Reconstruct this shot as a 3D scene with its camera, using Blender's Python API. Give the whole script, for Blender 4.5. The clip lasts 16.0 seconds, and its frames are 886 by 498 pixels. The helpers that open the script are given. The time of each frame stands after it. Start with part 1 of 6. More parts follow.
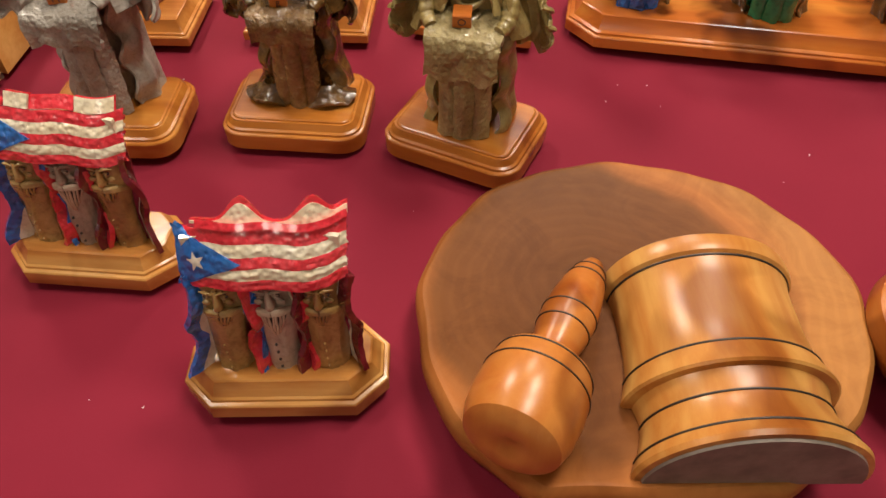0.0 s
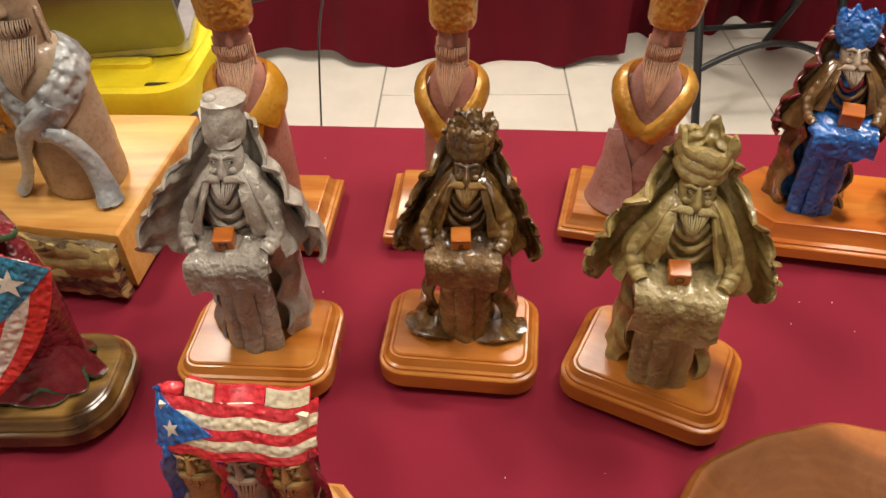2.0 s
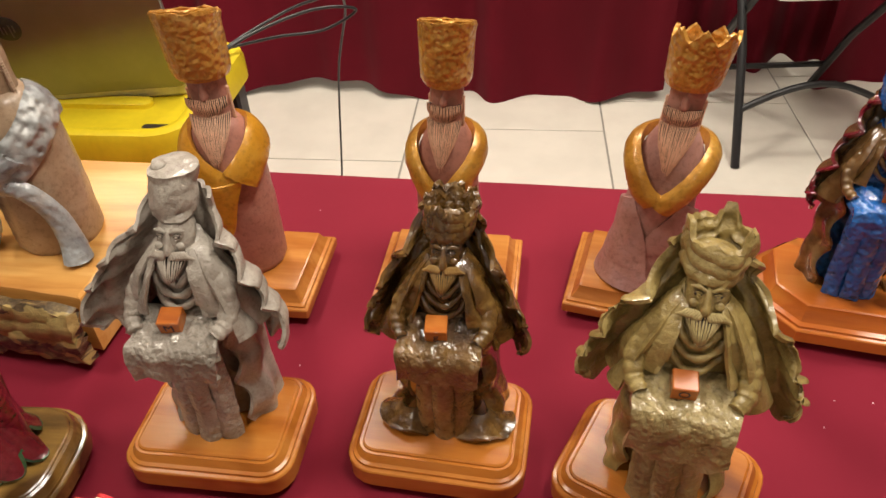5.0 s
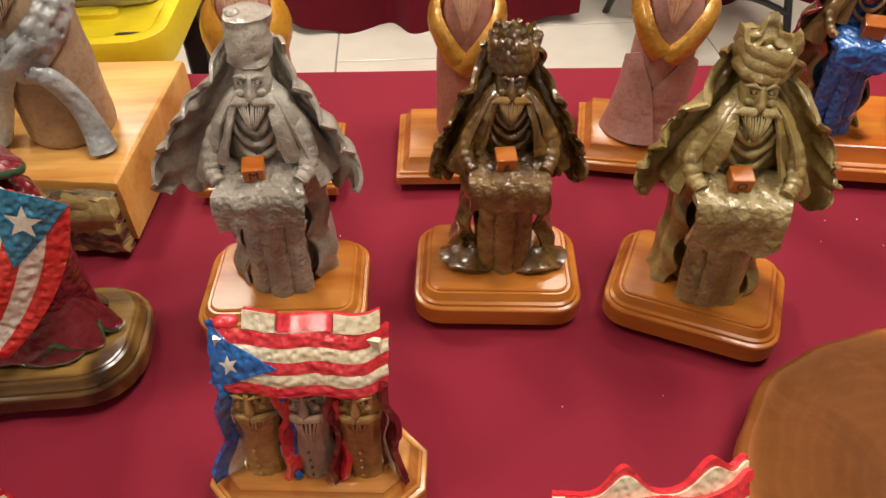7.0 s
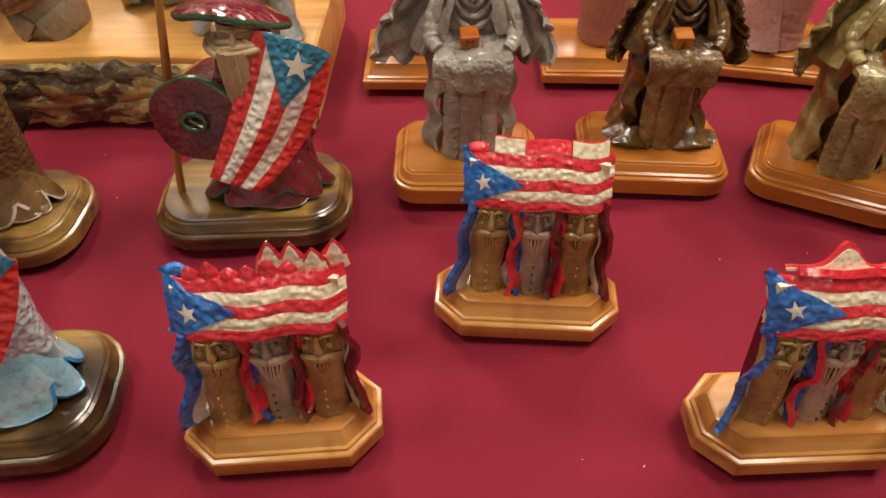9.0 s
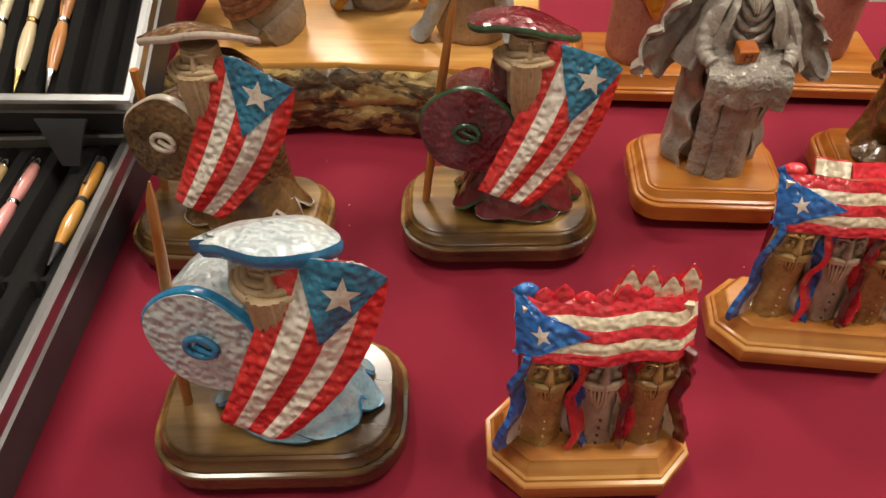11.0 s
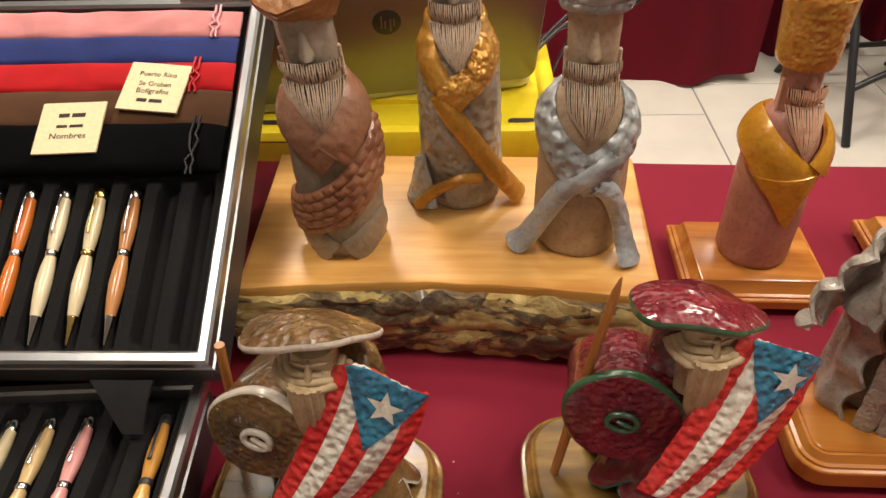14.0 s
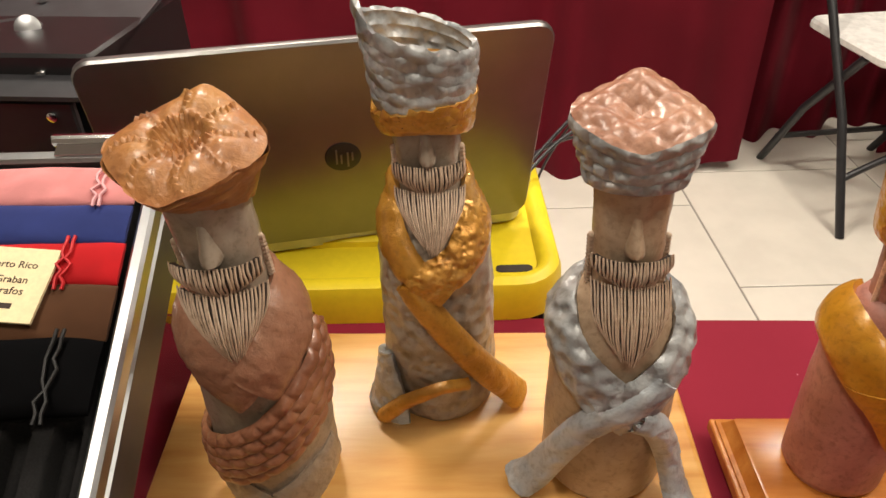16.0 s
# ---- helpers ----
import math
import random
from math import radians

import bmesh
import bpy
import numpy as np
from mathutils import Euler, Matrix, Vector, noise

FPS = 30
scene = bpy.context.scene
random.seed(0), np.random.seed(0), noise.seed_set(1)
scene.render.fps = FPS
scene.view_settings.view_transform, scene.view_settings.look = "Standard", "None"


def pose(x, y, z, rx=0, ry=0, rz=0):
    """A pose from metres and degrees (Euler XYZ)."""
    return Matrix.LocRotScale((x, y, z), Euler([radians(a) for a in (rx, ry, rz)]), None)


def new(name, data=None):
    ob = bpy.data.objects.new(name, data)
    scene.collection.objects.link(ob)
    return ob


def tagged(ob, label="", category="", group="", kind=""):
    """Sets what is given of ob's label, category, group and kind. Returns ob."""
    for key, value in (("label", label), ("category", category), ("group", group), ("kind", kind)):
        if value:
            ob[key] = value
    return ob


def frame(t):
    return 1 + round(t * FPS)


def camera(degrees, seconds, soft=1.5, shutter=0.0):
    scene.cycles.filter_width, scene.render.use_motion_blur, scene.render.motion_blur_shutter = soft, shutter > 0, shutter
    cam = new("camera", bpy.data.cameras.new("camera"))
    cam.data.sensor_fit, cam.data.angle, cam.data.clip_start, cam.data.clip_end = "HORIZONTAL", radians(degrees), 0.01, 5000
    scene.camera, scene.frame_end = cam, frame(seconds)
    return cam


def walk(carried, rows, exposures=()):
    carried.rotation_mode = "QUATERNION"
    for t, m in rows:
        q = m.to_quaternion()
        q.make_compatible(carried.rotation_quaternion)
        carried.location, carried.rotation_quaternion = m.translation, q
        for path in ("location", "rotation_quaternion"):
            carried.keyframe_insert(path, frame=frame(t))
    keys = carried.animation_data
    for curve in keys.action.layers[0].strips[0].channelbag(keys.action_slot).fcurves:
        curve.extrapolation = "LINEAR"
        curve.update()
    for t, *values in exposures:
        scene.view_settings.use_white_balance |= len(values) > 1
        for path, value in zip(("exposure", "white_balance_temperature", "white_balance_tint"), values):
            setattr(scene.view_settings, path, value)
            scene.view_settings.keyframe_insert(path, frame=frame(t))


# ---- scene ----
cam = camera(62.9, 16.0)
METRES, EYE, TILT, LEAN, TURN = 1.2075, 1.14, -48.0, 0.0, 0.0
ROWS = [
    (0.0, 0.0, 0.0, 0.0, 0.0, 0.0, -0.0),
    (0.5, -0.0358, -0.0045, 0.0157, 1.04, 2.23, -0.51),
    (1.0, -0.0525, 0.0196, 0.0557, 1.79, 4.07, -0.77),
    (1.5, -0.0664, 0.0412, 0.0871, 2.06, 5.73, -0.7),
    (2.0, -0.0976, 0.0431, 0.1002, 2.03, 7.1, -0.46),
    (2.5, -0.1117, 0.0411, 0.1113, 2.31, 8.13, -0.59),
    (3.0, -0.1045, 0.0549, 0.1309, 3.27, 8.75, -1.47),
    (3.5, -0.064, 0.0768, 0.1415, 5.18, 9.05, -3.11),
    (6.0, -0.0827, 0.0952, 0.1353, 3.36, 8.51, -1.23),
    (6.5, -0.1224, 0.0857, 0.108, -0.64, 7.11, 1.96),
    (7.0, -0.153, 0.069, 0.0748, -1.92, 5.29, 2.87),
    (7.5, -0.1716, 0.0529, 0.0481, -2.24, 3.95, 3.16),
    (8.0, -0.1928, 0.0416, 0.0294, -2.46, 3.24, 2.94),
    (8.5, -0.2242, 0.0312, 0.0164, -2.11, 3.06, 2.21),
    (9.0, -0.2603, 0.0175, 0.0066, -1.1, 3.15, 1.13),
    (9.5, -0.2954, 0.0159, 0.0057, 0.41, 3.32, 0.01),
    (10.0, -0.3321, 0.0186, 0.0091, 1.74, 3.29, -0.92),
    (12.5, -0.4332, 0.0469, 0.0541, 2.45, 3.03, -0.86),
    (13.0, -0.4428, 0.0571, 0.0845, 2.4, 4.32, -0.61),
    (13.5, -0.4584, 0.0669, 0.1106, 2.16, 6.07, -0.43),
    (14.0, -0.4662, 0.0786, 0.1376, 1.82, 8.09, -0.06),
    (14.5, -0.4651, 0.1061, 0.1651, 1.37, 9.91, 0.43),
    (15.0, -0.4604, 0.1547, 0.1972, 0.86, 11.67, 0.99),
    (15.5, -0.4699, 0.1894, 0.2246, 0.37, 12.9, 1.4),
    (16.0, -0.4688, 0.1969, 0.2383, 0.06, 13.65, 1.47),
]
walk(cam, [(t, pose(0, 0, EYE, TILT, LEAN, TURN) @ pose(METRES * x, METRES * y, METRES * z, 90 + pitch, roll, yaw)) for t, x, y, z, yaw, pitch, roll in ROWS])

# ---- light ----
TABLE = 0.74
world = bpy.data.worlds.new("world")
scene.world = world
world.use_nodes = True
world.node_tree.nodes["Background"].inputs["Color"].default_value = (1.0, 0.93, 0.85, 1)
world.node_tree.nodes["Background"].inputs["Strength"].default_value = 0.018


# ---- materials ----
def nodes_of(name):
    mat = bpy.data.materials.new(name)
    mat.use_nodes = True
    nt = mat.node_tree
    return mat, nt, nt.nodes["Principled BSDF"]


def add(nt, kind, **values):
    node = nt.nodes.new(kind)
    for key, value in values.items():
        if key in node.inputs:
            node.inputs[key].default_value = value
        else:
            setattr(node, key, value)
    return node


def ramp(nt, fac, stops):
    node = nt.nodes.new("ShaderNodeValToRGB")
    while len(node.color_ramp.elements) < len(stops):
        node.color_ramp.elements.new(0.5)
    for el, (at, col) in zip(node.color_ramp.elements, stops):
        el.position, el.color = at, (*col, 1)
    nt.links.new(fac, node.inputs["Fac"])
    return node.outputs["Color"]


def coords(nt, scale=(1, 1, 1), rot=(0, 0, 0), vary=True):
    tc = nt.nodes.new("ShaderNodeTexCoord")
    mp = nt.nodes.new("ShaderNodeMapping")
    mp.inputs["Scale"].default_value = scale
    mp.inputs["Rotation"].default_value = rot
    nt.links.new(tc.outputs["Object"], mp.inputs["Vector"])
    if vary:
        info = nt.nodes.new("ShaderNodeObjectInfo")
        mul = add(nt, "ShaderNodeMath", operation="MULTIPLY")
        mul.inputs[1].default_value = 7.0
        nt.links.new(info.outputs["Random"], mul.inputs[0])
        nt.links.new(mul.outputs[0], mp.inputs["Location"])
    return mp.outputs["Vector"]


def tex(nt, vec, scale, detail=4.0, rough=0.55, distort=0.0):
    node = add(nt, "ShaderNodeTexNoise", Scale=scale, Detail=detail, Roughness=rough, Distortion=distort)
    nt.links.new(vec, node.inputs["Vector"])
    return node.outputs["Fac"]


def bump(nt, bsdf, height, strength, dist=0.001, under=None):
    node = add(nt, "ShaderNodeBump", Strength=strength, Distance=dist)
    nt.links.new(height, node.inputs["Height"])
    if under:
        nt.links.new(under, node.inputs["Normal"])
    nt.links.new(node.outputs["Normal"], bsdf.inputs["Normal"])
    return node.outputs["Normal"]


def wood(name, dark, mid, light, along="x", scale=1.0, gloss=0.25, coat=0.6, knots=0.0, blotch=0.0):
    mat, nt, b = nodes_of(name)
    stretch = {"x": (2.0, 16, 16), "y": (16, 2.0, 16), "z": (16, 16, 2.0)}[along]
    vec = coords(nt, tuple(s * scale for s in stretch))
    broad = tex(nt, vec, 1.0, 3, 0.5, 1.2)
    fine = tex(nt, vec, 7.0, 5, 0.65, 0.4)
    mix = add(nt, "ShaderNodeMath", operation="MULTIPLY_ADD")
    nt.links.new(fine, mix.inputs[0])
    mix.inputs[1].default_value = 0.35
    nt.links.new(broad, mix.inputs[2])
    col = ramp(nt, mix.outputs[0], [(0.42, dark), (0.62, mid), (0.85, light)])
    if blotch:
        spots = tex(nt, coords(nt), 14.0 * scale, 2, 0.5, 0.8)
        dim = ramp(nt, spots, [(0.5, (1, 1, 1)), (0.62, (blotch, blotch * 0.85, blotch * 0.7))])
        mul = add(nt, "ShaderNodeMixRGB", blend_type="MULTIPLY", Fac=1.0)
        nt.links.new(col, mul.inputs[1])
        nt.links.new(dim, mul.inputs[2])
        col = mul.outputs[0]
    if knots:
        kn = add(nt, "ShaderNodeTexVoronoi", Scale=9.0 * scale)
        nt.links.new(coords(nt), kn.inputs["Vector"])
        dim = ramp(nt, kn.outputs["Distance"], [(0.03, (0.35, 0.2, 0.12)), (0.10, (1, 1, 1))])
        mul = add(nt, "ShaderNodeMixRGB", blend_type="MULTIPLY", Fac=knots)
        nt.links.new(col, mul.inputs[1])
        nt.links.new(dim, mul.inputs[2])
        col = mul.outputs[0]
    nt.links.new(col, b.inputs["Base Color"])
    b.inputs["Roughness"].default_value = gloss
    b.inputs["Coat Weight"].default_value = coat
    b.inputs["Coat Roughness"].default_value = 0.27
    b.inputs["Specular IOR Level"].default_value = 0.3
    bump(nt, b, fine, 0.12, 0.0006)
    return mat


def clay(name, base, deep, high=None, rough=0.35, metal=0.0, grain=260, coat=0.35, relief=0.5, patch=30, wrinkle=0):
    """Glazed or painted fired clay: mottled colour, dark in the hollows of its own grain, fine relief."""
    mat, nt, b = nodes_of(name)
    vec = coords(nt)
    broad = tex(nt, vec, patch, 4, 0.6, 0.5)
    fine = tex(nt, vec, grain, 5, 0.6)
    col = ramp(nt, broad, [(0.3, deep), (0.52, base), (0.75, high or base)])
    dirt = ramp(nt, fine, [(0.3, (0.55, 0.5, 0.45)), (0.5, (1, 1, 1))])
    mul = add(nt, "ShaderNodeMixRGB", blend_type="MULTIPLY", Fac=0.6)
    nt.links.new(col, mul.inputs[1])
    nt.links.new(dirt, mul.inputs[2])
    nt.links.new(mul.outputs[0], b.inputs["Base Color"])
    b.inputs["Metallic"].default_value = metal
    b.inputs["Roughness"].default_value = rough
    b.inputs["Coat Weight"].default_value = coat
    b.inputs["Coat Roughness"].default_value = 0.10
    first = None
    if wrinkle:
        vor = add(nt, "ShaderNodeTexVoronoi", Scale=wrinkle, feature="SMOOTH_F1")
        nt.links.new(vec, vor.inputs["Vector"])
        first = bump(nt, b, vor.outputs["Distance"], 0.9, (0.42 if wrinkle > 280 else 0.80) / wrinkle)
    mid = bump(nt, b, tex(nt, vec, grain * 0.38, 3, 0.6, 0.8), min(1.0, relief), 0.0015, first)
    bump(nt, b, fine, relief, 0.0009, mid)
    return mat


def plain(name, col, rough=0.5, metal=0.0, grain=0, relief=0.1, coat=0.0, dirt=0.12):
    mat, nt, b = nodes_of(name)
    n = tex(nt, coords(nt), grain or 40, 4)
    lo = tuple(c * (1 - dirt) for c in col)
    hi = tuple(min(1, c * (1 + dirt)) for c in col)
    nt.links.new(ramp(nt, n, [(0.35, lo), (0.65, hi)]), b.inputs["Base Color"])
    b.inputs["Roughness"].default_value = rough
    b.inputs["Metallic"].default_value = metal
    b.inputs["Coat Weight"].default_value = coat
    if grain:
        bump(nt, b, n, relief, 0.0006)
    return mat


def fabric(name, col, dark, weave=900, sheen=0.25, folds=3.0):
    mat, nt, b = nodes_of(name)
    vec = coords(nt, vary=False)
    broad = tex(nt, vec, folds, 3, 0.5, 0.6)
    fine = tex(nt, vec, weave, 2, 0.6)
    nt.links.new(ramp(nt, broad, [(0.35, dark), (0.65, col)]), b.inputs["Base Color"])
    b.inputs["Roughness"].default_value = 0.75
    b.inputs["Sheen Weight"].default_value = sheen
    b.inputs["Specular IOR Level"].default_value = 0.12
    soft = bump(nt, b, tex(nt, vec, 16, 2), 0.25, 0.004)
    bump(nt, b, fine, 0.2, 0.0004, soft)
    return mat


CLOTH = fabric("burgundy_cloth", (0.228, 0.0138, 0.032), (0.192, 0.0110, 0.027), sheen=0.05)
DRAPE = fabric("burgundy_drape", (0.15, 0.006, 0.017), (0.10, 0.004, 0.011), folds=1.5, sheen=0.03)
HONEY = wood("honey_wood", (0.30, 0.085, 0.012), (0.46, 0.155, 0.022), (0.56, 0.23, 0.045), knots=0.8, coat=0.4, blotch=0.7)
OAK = wood("oak_wood", (0.32, 0.10, 0.015), (0.46, 0.165, 0.03), (0.60, 0.26, 0.06), scale=1.3)
TAN = wood("tan_wood", (0.30, 0.095, 0.018), (0.52, 0.21, 0.045), (0.66, 0.35, 0.10), blotch=0.55)
RED_WOOD = wood("red_wood", (0.34, 0.075, 0.01), (0.52, 0.14, 0.02), (0.62, 0.22, 0.035), blotch=0.25, scale=0.8)
SMOKED = wood("smoked_wood", (0.020, 0.012, 0.007), (0.17, 0.095, 0.028), (0.52, 0.30, 0.075), blotch=0.22, scale=0.8, gloss=0.15, coat=0.9)
PINE = wood("pine_slab", (0.46, 0.17, 0.03), (0.66, 0.33, 0.085), (0.78, 0.46, 0.15), scale=1.2, gloss=0.34, coat=0.25, knots=0.35)
GAVEL = wood("gavel_wood", (0.27, 0.055, 0.008), (0.42, 0.115, 0.018), (0.54, 0.20, 0.04), along="y", scale=1.0, gloss=0.3, coat=0.35, blotch=0.6)
GAVEL_PALE = wood("pale_turned_wood", (0.30, 0.08, 0.013), (0.48, 0.18, 0.035), (0.64, 0.34, 0.09), along="y", scale=0.9, gloss=0.32, coat=0.35, blotch=0.6)
BOX_WOOD = wood("box_wood", (0.36, 0.085, 0.012), (0.50, 0.14, 0.02), (0.58, 0.2, 0.035), scale=3)
STICK_WOOD = wood("stick_wood", (0.22, 0.07, 0.015), (0.38, 0.14, 0.03), (0.46, 0.2, 0.05), along="z", scale=3)
BURNT = plain("burnt_groove", (0.02, 0.012, 0.008), 0.5)
BLACK_INK = plain("ink", (0.03, 0.015, 0.01), 0.7)
PLASTIC_YELLOW = plain("yellow_plastic", (0.80, 0.62, 0.02), 0.4, grain=120, relief=0.05, dirt=0.03)
STEEL = plain("brushed_aluminium", (0.44, 0.45, 0.46), 0.36, 1.0, dirt=0.06)
CHROME = plain("chrome", (0.78, 0.78, 0.78), 0.14, 1.0, dirt=0.05)
BRASS = plain("gilt_metal", (0.80, 0.58, 0.22), 0.2, 1.0, dirt=0.05)
FOAM = plain("black_foam", (0.016, 0.0155, 0.0155), 0.9, grain=700, relief=0.6)
FOAM.node_tree.nodes["Principled BSDF"].inputs["Specular IOR Level"].default_value = 0.03
BLACK = plain("black_paint", (0.018, 0.018, 0.02), 0.4)
DARK_GREY = plain("dark_grey_metal", (0.05, 0.05, 0.055), 0.4, 0.3)
WHITE = plain("white_plastic", (0.80, 0.79, 0.76), 0.45)
PAPER = plain("paper", (0.82, 0.80, 0.76), 0.8)
CARD = plain("cream_card", (0.80, 0.66, 0.40), 0.6, grain=300, relief=0.1, dirt=0.05)
CEILING = plain("ceiling_paint", (0.30, 0.29, 0.27), 0.9, grain=60, relief=0.2, dirt=0.06)
WALL = plain("wall_paint", (0.55, 0.52, 0.47), 0.8, grain=120, relief=0.15, dirt=0.04)


# ---- mesh helpers ----
def nz(x, y, z, s=1.0, seed=0.0):
    return noise.noise(Vector((x * s + seed * 7.13, y * s + seed * 3.7, z * s - seed * 5.1)))


class Shape:
    """A mesh in the making: points, faces, and a material slot for each face."""

    def __init__(self):
        self.v, self.f, self.m = [], [], []

    def surface(self, fn, nu, nv, mat=0, thick=0.0, wrap=False, cap=False):
        """A sheet from fn(u, v), u and v from 0 to 1; thick gives it a second side; wrap closes it in u."""
        cu = nu if wrap else nu + 1
        p = np.array([[fn(i / nu, j / nv) for j in range(nv + 1)] for i in range(cu)], dtype=float)
        at = len(self.v)
        idx = lambda i, j: at + (i % cu) * (nv + 1) + j
        self.v.extend(map(tuple, p.reshape(-1, 3)))
        quads = [(i, j) for i in range(nu) for j in range(nv)]
        pick = mat if callable(mat) else (lambda u, v: mat)
        for i, j in quads:
            self.f.append((idx(i, j), idx(i + 1, j), idx(i + 1, j + 1), idx(i, j + 1)))
            self.m.append(pick((i + 0.5) / nu, (j + 0.5) / nv))
        if cap:
            for j, flip in ((0, True), (nv, False)):
                ring = [idx(i, j) for i in range(nu)]
                self.f.append(tuple(ring[::-1] if not flip else ring))
                self.m.append(pick(0.5, j / nv))
        if thick:
            gu = np.roll(p, -1, 0) - np.roll(p, 1, 0) if wrap else np.gradient(p, axis=0)
            gv = np.gradient(p, axis=1)
            n = np.cross(gu, gv)
            n /= np.linalg.norm(n, axis=2, keepdims=True) + 1e-12
            q = p - n * thick
            bt = len(self.v)
            jdx = lambda i, j: bt + (i % cu) * (nv + 1) + j
            self.v.extend(map(tuple, q.reshape(-1, 3)))
            for i, j in quads:
                self.f.append((jdx(i, j), jdx(i, j + 1), jdx(i + 1, j + 1), jdx(i + 1, j)))
                self.m.append(pick((i + 0.5) / nu, (j + 0.5) / nv))
            for i in range(nu):
                self.f.append((idx(i, 0), jdx(i, 0), jdx(i + 1, 0), idx(i + 1, 0)))
                self.f.append((idx(i, nv), idx(i + 1, nv), jdx(i + 1, nv), jdx(i, nv)))
                self.m += [pick((i + 0.5) / nu, 0.01), pick((i + 0.5) / nu, 0.99)]
            if not wrap:
                for j in range(nv):
                    self.f.append((idx(0, j), idx(0, j + 1), jdx(0, j + 1), jdx(0, j)))
                    self.f.append((idx(nu, j), jdx(nu, j), jdx(nu, j + 1), idx(nu, j + 1)))
                    self.m += [pick(0.01, (j + 0.5) / nv), pick(0.99, (j + 0.5) / nv)]
        return self

    def rings(self, rings, mat=0, cap=True):
        """Joins closed loops of the same count, from below to above."""
        at, n = len(self.v), len(rings[0])
        for r in rings:
            self.v.extend(tuple(q) for q in r)
        for k in range(len(rings) - 1):
            for i in range(n):
                a, b = at + k * n + i, at + k * n + (i + 1) % n
                self.f.append((a, b, b + n, a + n))
                self.m.append(mat[k] if isinstance(mat, (list, tuple)) else mat)
        if cap:
            self.f.append(tuple(at + i for i in range(n))[::-1])
            self.f.append(tuple(at + (len(rings) - 1) * n + i for i in range(n)))
            self.m += [mat[0], mat[-1]] if isinstance(mat, (list, tuple)) else [mat, mat]
        return self

    @staticmethod
    def dense(profile, step):
        out = [profile[0]]
        for (r0, z0), (r1, z1) in zip(profile, profile[1:]):
            k = max(1, int(math.hypot(r1 - r0, z1 - z0) / step))
            out += [(r0 + (r1 - r0) * i / k, z0 + (z1 - z0) * i / k) for i in range(1, k + 1)]
        return out

    def lathe(self, profile, n=24, mat=0, at=(0, 0, 0), sx=1.0, sy=1.0, m=None, warp=None):
        rows = []
        for r, z in profile:
            row = []
            for i in range(n):
                a = 2 * math.pi * i / n
                p = Vector((max(r, 1e-5) * math.cos(a) * sx, max(r, 1e-5) * math.sin(a) * sy, z))
                if warp:
                    p = Vector(warp(p, a))
                if m is not None:
                    p = m @ p
                row.append(p + Vector(at))
            rows.append(row)
        return self.rings(rows, mat)

    def tube(self, path, radii, n=8, mat=0, flat=1.0):
        path = [Vector(p) for p in path]
        radii = radii if isinstance(radii, (list, tuple)) else [radii] * len(path)
        rows, side = [], None
        for i, p in enumerate(path):
            d = (path[min(i + 1, len(path) - 1)] - path[max(i - 1, 0)]).normalized()
            if side is None:
                side = d.orthogonal().normalized()
            side = (side - d * side.dot(d)).normalized()
            other = d.cross(side)
            rows.append([p + radii[i] * (side * math.cos(2 * math.pi * k / n) + flat * other * math.sin(2 * math.pi * k / n)) for k in range(n)])
        return self.rings(rows, mat)

    def box(self, c, s, mat=0, m=None, bev=0.0):
        x, y, z = (h / 2 for h in s)
        def loop(ix, zz):
            b = min(bev, x * 0.49, y * 0.49)
            a, d = x - ix, y - ix
            return [(a - b, -d), (a, -d + b), (a, d - b), (a - b, d), (-a + b, d), (-a, d - b), (-a, -d + b), (-a + b, -d)], zz
        rows = []
        if bev:
            levels = [(bev, -z), (0, -z + bev), (0, z - bev), (bev, z)]
            for ix, zz in levels:
                pts, _ = loop(ix, zz)
                rows.append([Vector((px, py, zz)) for px, py in pts])
        else:
            for zz in (-z, z):
                rows.append([Vector(q) for q in ((x, -y, zz), (x, y, zz), (-x, y, zz), (-x, -y, zz))])
        if m is not None:
            rows = [[m @ q for q in r] for r in rows]
        rows = [[q + Vector(c) for q in r] for r in rows]
        return self.rings(rows, mat)

    def ball(self, c, r, mat=0, n=14, k=9, warp=None):
        rx, ry, rz = r if isinstance(r, (tuple, list)) else (r, r, r)
        prof = [(math.sin(math.pi * j / k), -math.cos(math.pi * j / k)) for j in range(k + 1)]
        rows = []
        for s, z in prof:
            row = []
            for i in range(n):
                a = 2 * math.pi * i / n
                p = Vector((max(s, 0.02) * math.cos(a) * rx, max(s, 0.02) * math.sin(a) * ry, z * rz))
                if warp:
                    p = Vector(warp(p))
                row.append(p + Vector(c))
            rows.append(row)
        return self.rings(rows, mat)

    def make(self, name, mats, parent=None, smooth=40, label=""):
        me = bpy.data.meshes.new(name)
        me.from_pydata(self.v, [], self.f)
        for mt in mats if isinstance(mats, (list, tuple)) else [mats]:
            me.materials.append(mt)
        me.polygons.foreach_set("material_index", self.m)
        if smooth:
            me.polygons.foreach_set("use_smooth", [True] * len(me.polygons))
            me.set_sharp_from_angle(angle=radians(smooth))
        bm = bmesh.new()
        bm.from_mesh(me)
        bmesh.ops.recalc_face_normals(bm, faces=bm.faces)
        bm.to_mesh(me)
        bm.free()
        ob = new(name, me)
        if parent:
            ob.parent = parent
        if label:
            ob["label"] = label
        return ob


def root(name, x, y, z=TABLE, turn=0.0, label="", category="", group="", kind=""):
    ob = new(name)
    ob.matrix_basis = pose(x, y, z, 0, 0, turn)
    ob.empty_display_size = 0.02
    return tagged(ob, label, category, group, kind)


